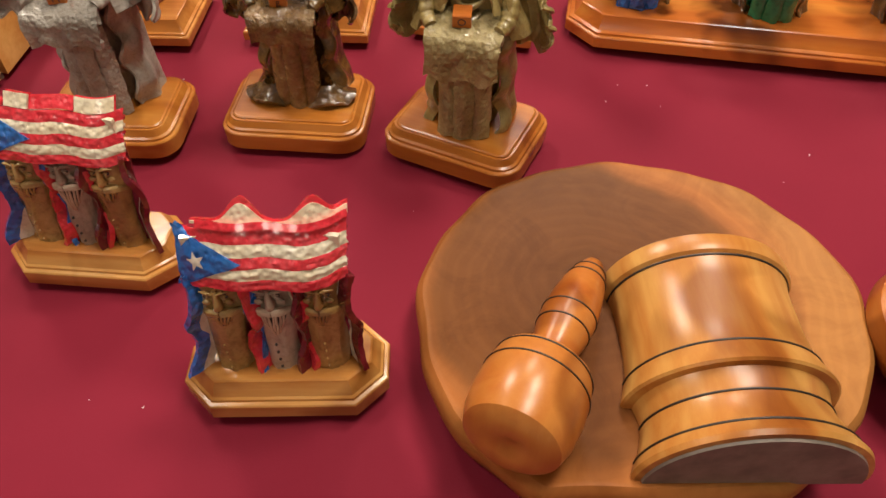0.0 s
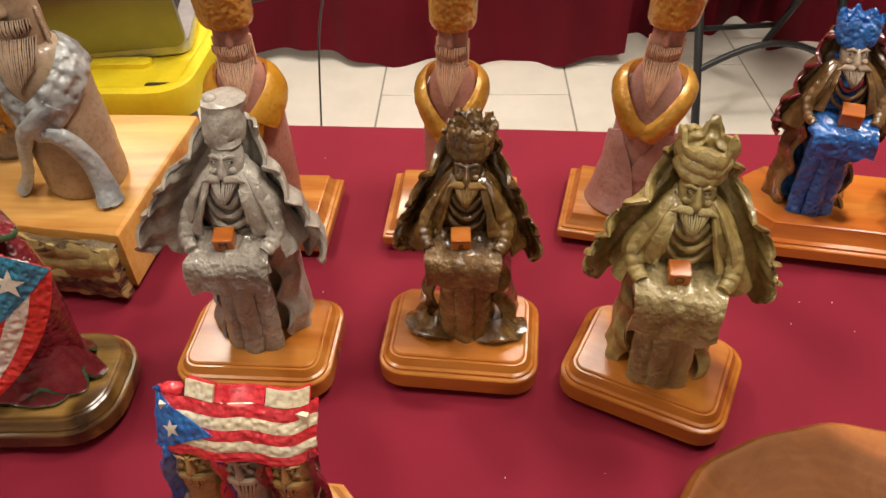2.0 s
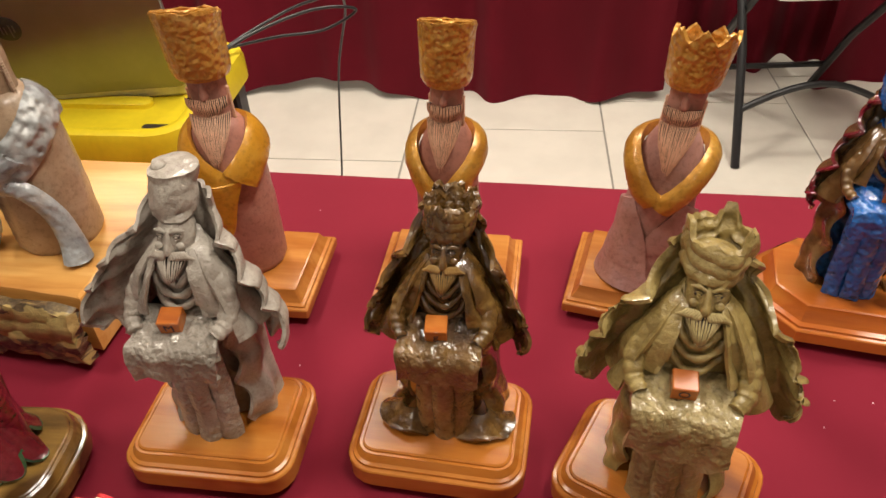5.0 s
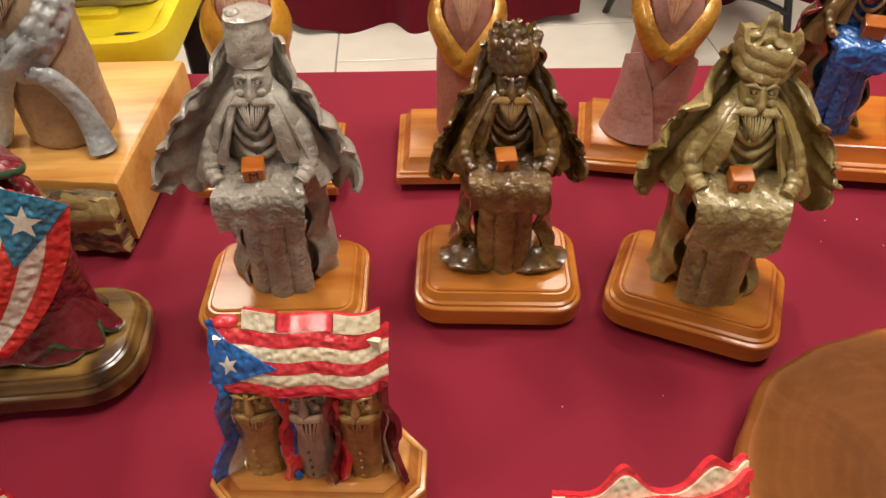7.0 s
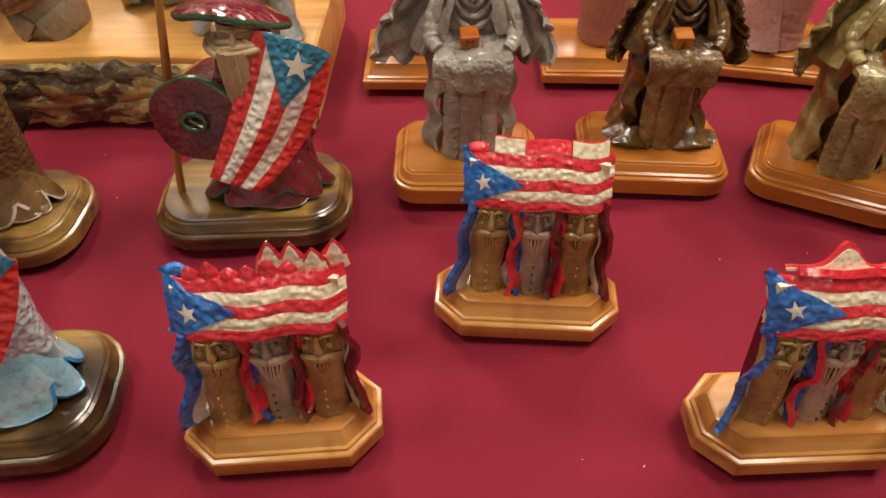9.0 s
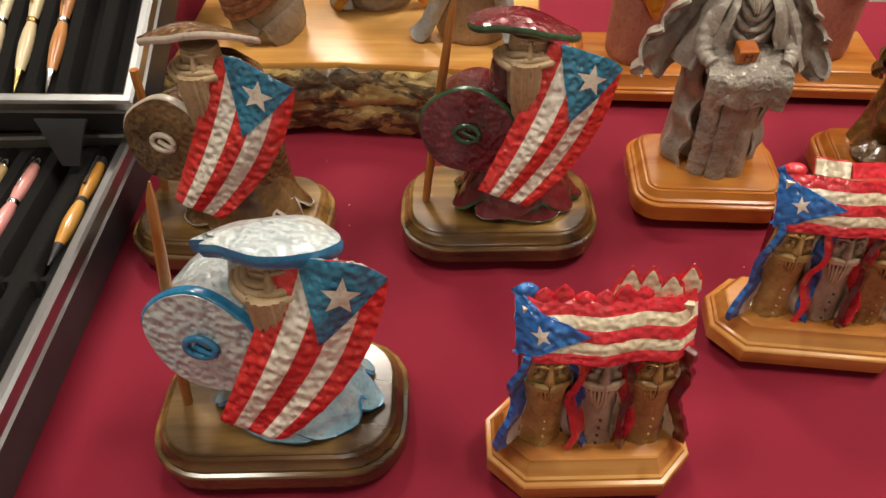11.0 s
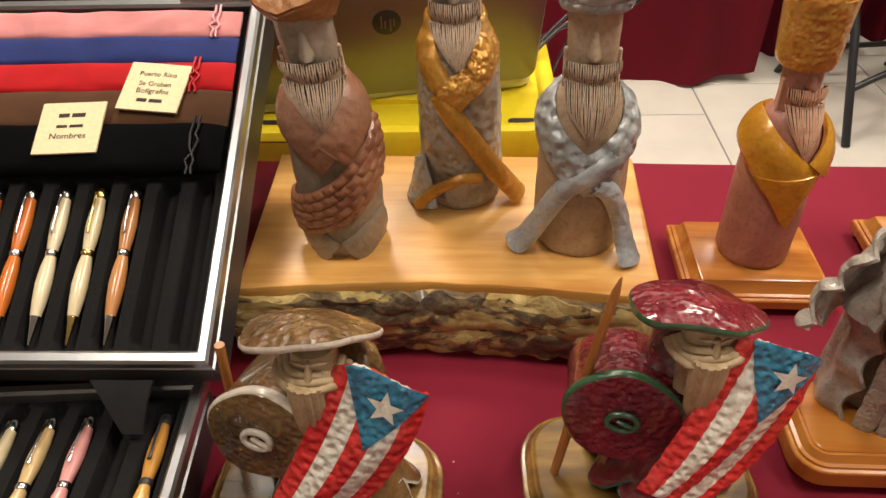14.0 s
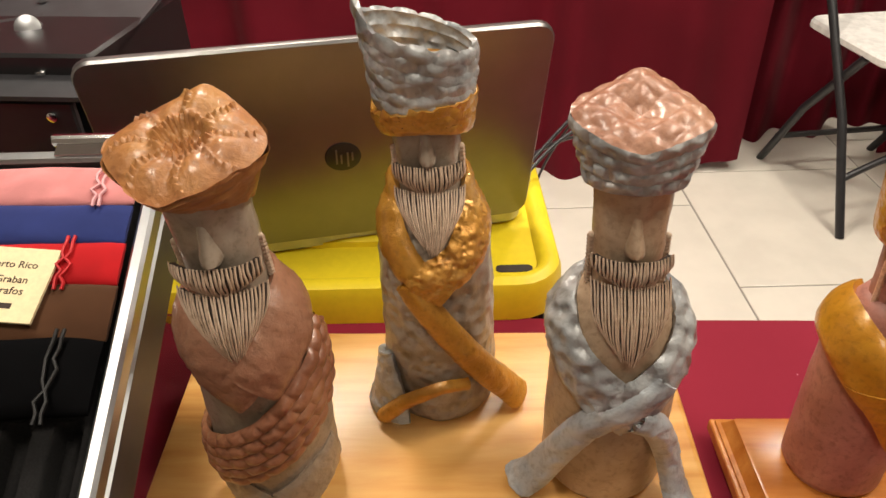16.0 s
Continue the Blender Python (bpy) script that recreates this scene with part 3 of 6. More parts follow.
def tall_king(name, at, turn, mats, h, rb, hat, plan, seed, body_lump=0.0008, face_w=0.62, lean=(0, 0), base_z=0.0, group="", label="", beard=(0.17, 1.4), parent=None, low=0.0):
    """A standing bearded figure: a round robe, a narrow head, a scored beard and moustache, a tall hat; plan lays shawls on it."""
    body, skin, hairm, hatm, shawl, shawl2 = range(6)
    sh = Shape()
    zs = (0.60 - low) * h
    rf = rb * face_w

    def radius(z):
        t = max(0.0, z / zs)
        r = rb * (1.0 - 0.10 * t + 0.05 * math.sin(t * 3.0))
        if t > 0.80:
            k = min(1, (t - 0.80) / 0.26)
            r = r * (1 - k * k) + rf * 0.9 * k * k
        return max(r, rf * 0.85)

    def skinned(p, a):
        b = body_lump * (nz(p.x, p.y, p.z, 60, seed) + 0.7 * nz(p.x, p.y, p.z, 160, seed))
        n = Vector((p.x, p.y, 0)).normalized() if (p.x or p.y) else Vector()
        return p + n * b
    prof = [(rb * 0.94, 0), (rb, 0.004)] + [(radius(zs * k / 26), max(0.006, zs * k / 26)) for k in range(1, 28)] + [(rf * 0.6, zs * 1.06)]
    sh.lathe(prof, 48, body, warp=skinned)
    # head
    hz0, hz1 = (0.56 - low) * h, 0.84 * h
    def cheeks(p, a):
        t = (p.z - hz0) / (hz1 - hz0)
        front = max(0.0, -math.sin(a))
        dent = sum(math.exp(-((a - (1.5 * math.pi + s * 0.55)) / 0.30) ** 2 - ((t - 0.76) / 0.10) ** 2) for s in (-1, 1))
        return skinned(p, a) - Vector((p.x, p.y, 0)) * 0.16 * dent + Vector((0, -0.06 * rf * front * math.exp(-((t - 0.92) / 0.07) ** 2), 0))
    sh.lathe([(rf * (0.86 + 0.09 * q / 12), hz0 + q / 12 * (hz1 - hz0)) for q in range(13)], 48, skin, sy=0.92, warp=cheeks)
    nose = [(0.10, 0.03, 0.815), (0.13, 0.12, 0.79), (0.17, 0.26, 0.765), (0.24, 0.42, 0.742), (0.25, 0.46, 0.730), (0.20, 0.36, 0.722), (0.08, 0.10, 0.716)]
    sh.rings([[Vector((rf * q * math.cos(t), -rf * 0.80 - rf * out * max(0.0, -math.sin(t)) + 0.12 * rf * max(0, math.sin(t)), (zz - 0.8 * low) * h)) for t in [2 * math.pi * i / 16 for i in range(16)]] for q, out, zz in nose][::-1], skin)
    for s in (-1, 1):
        for k in range(14):
            z = (0.62 - low + 0.009 * k) * h
            sh.ball((s * rf * (0.93 + 0.04 * nz(k, s, seed)), -rf * 0.12, z), 0.0022 * rb / 0.034, hairm, 6, 4)
    # beard and moustache; slot 6 is the near-black sheet painting shade between strands
    bl, pt = beard
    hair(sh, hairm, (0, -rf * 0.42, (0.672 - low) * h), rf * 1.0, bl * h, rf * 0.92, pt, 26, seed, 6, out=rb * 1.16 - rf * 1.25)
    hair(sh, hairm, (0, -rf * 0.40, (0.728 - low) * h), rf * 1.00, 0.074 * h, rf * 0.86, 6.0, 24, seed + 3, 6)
    hat(sh, hatm, rf, h, seed)
    for mat, path, width, thick, lump in plan:
        ribbon(sh, mat, radius, path, width, thick, lump, seed + len(path))
    for i, (x, y, z) in enumerate(sh.v):
        k = z / h
        sh.v[i] = (x + lean[0] * k * k, y + lean[1] * k * k, z)
    ob = sh.make(name, mats[:6] + [GAP_SHADE_AND_DARKS] + mats[6:], parent, 50)
    ob.location, ob.rotation_euler = at, (0, 0, radians(turn))
    return ob


def hat_wall(sh, mat, z0, r0, r1, top, n=72, nv=14, thick=0.003, relief=None, shift=(0, 0), sy=0.95, oy=0.0):
    """A hat open at the top: a leaning wall whose upper edge stands at top(angle); angle 0 is the front, positive to the viewer's right."""
    def at(u, v):
        a = 2 * math.pi * u - math.pi
        zt = top(a)
        z = z0(a) + v * (zt - z0(a)) if callable(z0) else z0 + v * (zt - z0)
        r = r0 + v * (r1 - r0) + (relief(a, v) if relief else 0)
        if v < 0.08:
            r -= 0.0015 * (1 - v / 0.08)
        return (r * math.sin(a) + shift[0] * v, -r * math.cos(a) * sy + shift[1] * v + oy, z)
    sh.surface(at, n, nv, mat, thick=-thick, wrap=True)


def lid(sh, mat, r, z, sy=0.95, oy=0.0):
    sh.lathe([(r, z - 0.002), (r * 0.98, z), (r * 0.5, z + 0.001), (0.0005, z + 0.001)], 28, mat, at=(0, oy, 0), sy=sy)


def cells(a, v, nu, nv, amp, seed=0):
    """Rounded scales in rows."""
    row = math.floor(v * nv)
    x = (a / (2 * math.pi) * nu + 0.5 * (row % 2)) % 1.0
    y = (v * nv) % 1.0
    return amp * (math.sin(math.pi * x) * math.sin(math.pi * y)) ** 0.5


# ---- the wooden slab with three tall figures ----
def slab():
    r = root("wood_slab", 0, 0, TABLE, 0, "thick varnished pine slab with dark bark along its front edge", "wood slab")
    x0, x1, y1, h = -0.744, -0.413, 0.795, 0.057

    def front(u):
        return 0.592 - 0.014 * u + 0.013 * math.sin(math.pi * u) + 0.0015 * nz(u * 12, 0, 1)
    n = 60
    xs = [x0 + (x1 - x0) * i / n for i in range(n + 1)]
    fr = [front(i / n) for i in range(n + 1)]
    lines = []
    for z, ins in ((0, 0), (h - 0.004, 0), (h - 0.001, 0.0015), (h, 0.004)):
        loop = [Vector((x, f + 0.006 + ins, z)) for x, f in zip(xs, fr)]
        loop[0].x += ins
        loop[-1].x -= ins
        loop += [Vector((x1 + 0.011 - ins, y1 - 0.014, z)), Vector((x0 - ins * -1 - 0.002, y1 - ins, z))]
        lines.append(loop)
    Shape().rings(lines).make("board", PINE, r, 30)
    bark, nt, b = nodes_of("bark")
    vec = coords(nt, (26, 26, 44), vary=False)
    plates = add(nt, "ShaderNodeTexVoronoi", Scale=2.4, feature="F1")
    nt.links.new(vec, plates.inputs["Vector"])
    rough = tex(nt, vec, 2.4, 8, 0.72, 0.3)
    lich = tex(nt, coords(nt, (20, 20, 44), vary=False), 1.0, 4, 0.6, 0.5)
    dark = ramp(nt, rough, [(0.36, (0.025, 0.016, 0.009)), (0.5, (0.12, 0.082, 0.042)), (0.66, (0.34, 0.25, 0.12))])
    pale = ramp(nt, rough, [(0.3, (0.30, 0.20, 0.06)), (0.6, (0.60, 0.45, 0.17))])
    mask = ramp(nt, lich, [(0.51, (0, 0, 0)), (0.53, (1, 1, 1))])
    mx = add(nt, "ShaderNodeMixRGB")
    for a, c in ((mask, 0), (dark, 1), (pale, 2)):
        nt.links.new(a, mx.inputs[c])
    nt.links.new(mx.outputs[0], b.inputs["Base Color"])
    b.inputs["Roughness"].default_value = 0.45
    b.inputs["Coat Weight"].default_value = 0.5
    b.inputs["Coat Roughness"].default_value = 0.25
    bump(nt, b, rough, 0.9, 0.004)

    def skin(u, v):
        x = x0 + (x1 - x0) * u
        z = 0.001 + v * (h - 0.003)
        y = front(u) - 0.004 * math.sin(math.pi * v) + 0.0032 * nz(x * 22, z * 60, 0, 1, 4) + 0.003 * nz(x * 70, z * 160, 0, 1, 8) - 0.001
        if abs(v - 0.5) < 0.06:
            y += 0.003
        return (x, y, z)
    Shape().surface(skin, 200, 26, 0, thick=-0.012).make("bark_edge", bark, r, 60, "dark flaking bark with yellow lichen patches")
    return r


slab()
SLAB_TOP = TABLE + 0.057


def slant_hat(sh, wall, cap, rf, h, seed, relief, topping, r0=1.02, r1=1.30, low=0.925, rise=0.055, peak=2.7, deep=0.95):
    """A flared hat closed by a slanting top that climbs towards the back; its rim has corners."""
    def rim(a):
        d = abs((a - peak + math.pi) % (2 * math.pi) - math.pi)
        return h * (low + rise * (1 - d / math.pi) ** 0.9 + 0.016 * math.exp(-(d / 0.35) ** 2))

    def wide(a):
        return rf * r1 * (1 + 0.05 * math.cos(4 * a + 0.9))
    def at(u, v):
        a = 2 * math.pi * u - math.pi
        z = h * (0.80 + 0.012 * math.cos(a)) + v * (rim(a) - h * 0.80)
        r = rf * r0 + (wide(a) - rf * r0) * v + relief(a, v)
        return (r * math.sin(a), -r * math.cos(a) * deep, z)
    sh.surface(at, 108, 24, wall, wrap=True)

    def top(u, v):
        a = 2 * math.pi * u - math.pi
        r = wide(a) * (1 - v)
        mean = h * (low + rise * 0.52)
        z = rim(a) * (1 - v) + mean * v + 0.004 * math.sin(math.pi * min(1, v * 1.2)) + topping(r * math.sin(a), r * math.cos(a))
        return (r * math.sin(a), -r * math.cos(a) * deep, z)
    sh.surface(top, 108, 34, cap, wrap=True)


def turban(sh, mat, rf, h, seed):
    def petals(x, y):
        a, r = math.atan2(y, x), math.hypot(x, y) / (rf * 1.62)
        seam = abs(((a * 8 / (2 * math.pi) + 0.12 * math.sin(r * 7)) % 1.0) - 0.5) * 2
        rope = max(0.0, 1 - (1 - seam) * 7 * r) * (0.6 + 0.4 * math.sin(r * 70))
        hub = max(0.0, 1 - abs(r - 0.34) * 9) * (0.6 + 0.4 * math.sin(a * 30))
        lobe = 0.0026 * math.sin(math.pi * min(1, r)) * (1 - seam ** 2)
        return 0.0040 * max(rope, hub) * (1 - smoothstep(0.88, 1.0, r)) + lobe * (r > 0.3) + 0.0004 * nz(x * 500, y * 500, seed)
    slant_hat(sh, mat, mat, rf, h, seed, lambda a, v: 0.0022 * abs(math.sin(a * 4)) * v + 0.0014 * nz(a * 5, v * 5, seed), petals, peak=2.9, r0=1.06, r1=1.62, low=0.845, rise=0.120, deep=0.84)


def wrap_hat(sh, mat, rf, h, seed):
    def top(a):
        d = (a + 1.35) % (2 * math.pi)
        return h * (0.965 - 0.03 * math.sin(a) + 0.045 * math.exp(-(min(d, 2 * math.pi - d) / 0.30) ** 2))
    hat_wall(sh, 7, 0.82 * h, rf * 1.17, rf * 1.38, top, relief=lambda a, v: cells(a, v, 13, 6, 0.0013) + 0.0008 * nz(a * 6, v * 8, seed), n=120, nv=36)
    hat_wall(sh, mat, lambda a: h * (0.782 + 0.012 * math.cos(a * 2)), rf * 1.14, rf * 1.27, lambda a: h * (0.828 + 0.022 * math.sin(a + 0.6)), relief=lambda a, v: 0.0012 * nz(a * 7, v * 7, seed), n=80, thick=0.004)
    lid(sh, mat, rf * 1.2, 0.90 * h)


def scale_crown(sh, mat, rf, h, seed):
    def knobs(x, y):
        u, v = (x + y) * 190, (x - y) * 190
        return 0.0016 * (abs(math.sin(u)) * abs(math.sin(v))) ** 0.6
    slant_hat(sh, mat, 7, rf, h, seed, lambda a, v: cells(a, v, 15, 4, 0.0020) + 0.0010 * nz(a * 9, v * 9, seed), knobs, r0=1.12, r1=1.50, low=0.900, rise=0.072, peak=3.05, deep=0.84)


def slab_figure(name, label, x, y, turn, mats, h, rb, hat, plan, seed, **more):
    ob = tall_king(name, (x, y, SLAB_TOP), turn, mats, h, rb, hat, plan, seed, **more)
    return tagged(ob, label, "figurine", "tall clay figurines on the slab")


slab_figure("clay_figurine", "tall grey-brown clay bearded figurine with copper turban and shawl", -0.664, 0.668, 4,
            [STONE, STONE_SKIN, BEARD_GREY, COPPER_HAT, COPPER, COPPER, COPPER_SCALE], 0.240, 0.0335, turban,
            [(4, [(-150, 0.132, 0.001), (-80, 0.132, 0.002), (-30, 0.115, 0.002), (10, 0.098, 0.002)], 0.036, 0.004, 0.001),
             (4, [(150, 0.137, 0.001), (80, 0.132, 0.002), (40, 0.118, 0.002), (5, 0.102, 0.003)], 0.032, 0.004, 0.001),
             (7, [(110, 0.102, 0.001), (60, 0.083, 0.002), (10, 0.059, 0.002), (-40, 0.042, 0.002), (-95, 0.032, 0.001)], 0.036, 0.004, -0.0006),
             (0, [(-75, 0.022, 0.0), (-40, 0.016, 0.001), (-15, 0.006, 0.002)], 0.026, 0.0025, 0.0006),
             (0, [(80, 0.024, 0.0), (45, 0.018, 0.001), (10, 0.006, 0.002)], 0.028, 0.0025, 0.0006)], 1, beard=(0.150, 2.1), lean=(-0.016, -0.004), low=0.030, face_w=0.65)
slab_figure("clay_figurine", "tall grey clay bearded figurine with wrapped hat and gold shawl", -0.567, 0.733, 0,
            [STONE_GREY, STONE_SKIN, BEARD_GREY, GOLD, GOLD, GOLD_ROUGH, SILVER_ROUGH], 0.254, 0.0352, wrap_hat,
            [(4, [(-160, 0.158, 0.002), (-95, 0.158, 0.003), (-50, 0.140, 0.003), (-15, 0.118, 0.003), (10, 0.108, 0.003)], 0.020, 0.005, 0.0012),
             (5, [(160, 0.158, 0.002), (95, 0.156, 0.003), (50, 0.140, 0.003), (20, 0.124, 0.003), (-20, 0.112, 0.004)], 0.024, 0.005, 0.0014),
             (4, [(-24, 0.112, 0.003), (5, 0.082, 0.003), (35, 0.050, 0.004), (62, 0.022, 0.010), (72, 0.006, 0.018)], 0.017, 0.006, 0.001),
             (7, [(-80, 0.040, 0.001), (-62, 0.022, 0.006), (-54, 0.004, 0.012)], 0.036, 0.004, 0.001),
             (4, [(-48, 0.006, 0.014), (-30, 0.024, 0.008), (0, 0.037, 0.004), (25, 0.036, 0.003)], 0.009, 0.005, 0.0006)], 2, beard=(0.130, 2.0), lean=(-0.008, 0), face_w=0.56, low=0.020, body_lump=0.0015)
slab_figure("clay_figurine", "tall tan clay bearded figurine with knobbed hat and silver shawl", -0.471, 0.668, -4,
            [TAN_CLAY, TAN_CLAY, BEARD_GREY, SILVER_ROUGH, SILVER, SILVER_ROUGH, COPPER], 0.242, 0.0350, scale_crown,
            [(5, [(-150, 0.124, 0.001), (-90, 0.120, 0.002), (-50, 0.104, 0.002), (-10, 0.084, 0.002), (20, 0.076, 0.002)], 0.030, 0.005, 0.0016),
             (5, [(150, 0.124, 0.001), (90, 0.120, 0.002), (50, 0.104, 0.002), (12, 0.086, 0.003), (-14, 0.076, 0.003)], 0.030, 0.005, 0.0016),
             (4, [(30, 0.098, 0.004), (0, 0.082, 0.004), (-25, 0.066, 0.003), (-48, 0.036, 0.005), (-60, 0.014, 0.012), (-66, 0.004, 0.020)], 0.016, 0.007, 0.0012),
             (4, [(10, 0.074, 0.003), (28, 0.066, 0.004), (44, 0.042, 0.005), (48, 0.020, 0.011), (46, 0.004, 0.021)], 0.015, 0.007, 0.0012)], 3, beard=(0.165, 4.0), lean=(-0.006, -0.004), face_w=0.56, low=0.055)


# ---- three tall pink figures on square plinths ----
def flared(sh, mat, rf, h, seed):
    hat_wall(sh, mat, 0.795 * h, rf * 1.17, rf * 1.30, lambda a: h * (1.005 + 0.030 * math.cos(a) + 0.008 * nz(a * 2, 0, seed)), relief=lambda a, v: 0.0006 * nz(a * 14, v * 14, seed), n=80, thick=0.003)
    hat_wall(sh, mat, lambda a: h * (0.80 + 0.15 * smoothstep(-0.4, 1.4, a) * (a < 2.2)), rf * 1.23, rf * 1.37, lambda a: h * (0.999 + 0.030 * math.cos(a) + 0.010 * nz(a * 2, 3, seed)), n=80, thick=0.003, relief=lambda a, v: 0.0006 * nz(a * 14, v * 14, seed + 2))
    lid(sh, mat, rf * 1.10, 0.90 * h)


def spiked(sh, mat, rf, h, seed):
    hat_wall(sh, mat, 0.80 * h, rf * 1.18, rf * 1.38, lambda a: h * (0.940 + 0.024 * math.cos(a) + 0.045 * abs(((a * 7 / (2 * math.pi)) % 1.0) * 2 - 1)), relief=lambda a, v: 0.0007 * nz(a * 12, v * 12, seed), n=112, thick=0.003)
    lid(sh, mat, rf * 1.15, 0.91 * h)


def pink_figure(x, y, turn, fturn, hat, plan, seed, label, h, lean, skin, w=0.125, d=0.104, rb=0.029):
    r = root("clay_statuette", x, y, TABLE, turn, label, "statuette", "pink clay statuettes on square plinths")
    plinth(r, OAK, "cut", w, d, 0.023, 0.0012, step=0.42, lip=0.010)
    tall_king("figure", (0, 0.002, 0.023), fturn, [skin, SKIN_PINK, BEARD_PINK, GOLD_ROUGH, GOLD, AMBER, SKIN_ROSE], h, rb, hat, plan, seed,
              body_lump=0.0005, face_w=0.53, lean=lean, parent=r, beard=(0.175, 1.8))
    return r


pink_figure(-0.311, 0.684, -2, 10, flared,
            [(5, [(-165, 0.122, 0.003), (-95, 0.124, 0.005), (-50, 0.112, 0.005), (-12, 0.094, 0.005), (18, 0.088, 0.004)], lambda u: 0.030 + 0.008 * u, 0.004, 0.0004),
             (5, [(165, 0.122, 0.003), (95, 0.124, 0.005), (55, 0.114, 0.005), (25, 0.100, 0.006)], 0.028, 0.004, 0.0004),
             (5, [(-14, 0.098, 0.007), (-8, 0.078, 0.006), (-2, 0.052, 0.005)], lambda u: 0.042 * (1 - u) + 0.002, 0.003, 0.0003)], 11,
            "pink clay bearded statuette with tall gold hat and mustard collar", 0.225, (-0.006, 0.0), SKIN_PINK, rb=0.030)
pink_figure(-0.134, 0.690, -3, -4, flared,
            [(4, [(-165, 0.124, 0.003), (-95, 0.122, 0.005), (-50, 0.108, 0.005), (-15, 0.088, 0.005), (8, 0.078, 0.005)], 0.017, 0.006, 0.0006),
             (4, [(165, 0.124, 0.003), (95, 0.122, 0.005), (50, 0.108, 0.005), (15, 0.088, 0.006), (-8, 0.078, 0.006)], 0.017, 0.006, 0.0006)], 12,
            "pink clay bearded statuette with tall gold hat and crossed collar", 0.216, (0.004, 0.0), SKIN_PINK, rb=0.0255)
pink_figure(0.037, 0.690, -13, -4, spiked,
            [(4, [(-165, 0.122, 0.003), (-95, 0.122, 0.006), (-55, 0.112, 0.006), (-25, 0.094, 0.006), (-6, 0.086, 0.005)], 0.017, 0.007, 0.0004),
             (4, [(165, 0.122, 0.003), (95, 0.122, 0.006), (55, 0.112, 0.006), (25, 0.094, 0.006), (4, 0.082, 0.005)], 0.017, 0.007, 0.0004),
             (0, [(-80, 0.070, 0.001), (-50, 0.045, 0.004), (-40, 0.020, 0.010), (-36, 0.002, 0.016)], 0.042, 0.003, 0.0004),
             (7, [(80, 0.070, 0.001), (40, 0.045, 0.002), (22, 0.020, 0.004), (18, 0.002, 0.008)], 0.044, 0.003, 0.0006)], 13,
            "pink clay bearded statuette with gold spiked crown on oak plinth", 0.217, (0.012, 0.0), SKIN_ROSE, rb=0.027)


# ---- cloaked figures holding trays ----
def crumple(p, k, seed, big=0.004, small=0.0014):
    p = Vector(p)
    q = p + Vector((seed * 0.37, seed * 0.11, seed * 0.23))
    crease = abs(noise.noise(q * (64 / k))) + 0.5 * abs(noise.noise(q * (140 / k)))
    return p + noise.noise_vector(q * (58 / k)) * big * k + noise.noise_vector(q * (170 / k)) * small * k + Vector((0.3 * math.copysign(1, p.x), -1, 0.2)) * ((0.22 - crease) * big * 0.9 * k)


def spline(pts, k):
    p, out = [Vector(q) for q in pts], []
    for i in range(len(p) - 1):
        a, b, c, d = p[max(i - 1, 0)], p[i], p[i + 1], p[min(i + 2, len(p) - 1)]
        for j in range(k):
            t = j / k
            out.append(0.5 * ((2 * b) + (-a + c) * t + (2 * a - 5 * b + 4 * c - d) * t * t + (-a + 3 * b - 3 * c + d) * t ** 3))
    return out + [p[-1]]


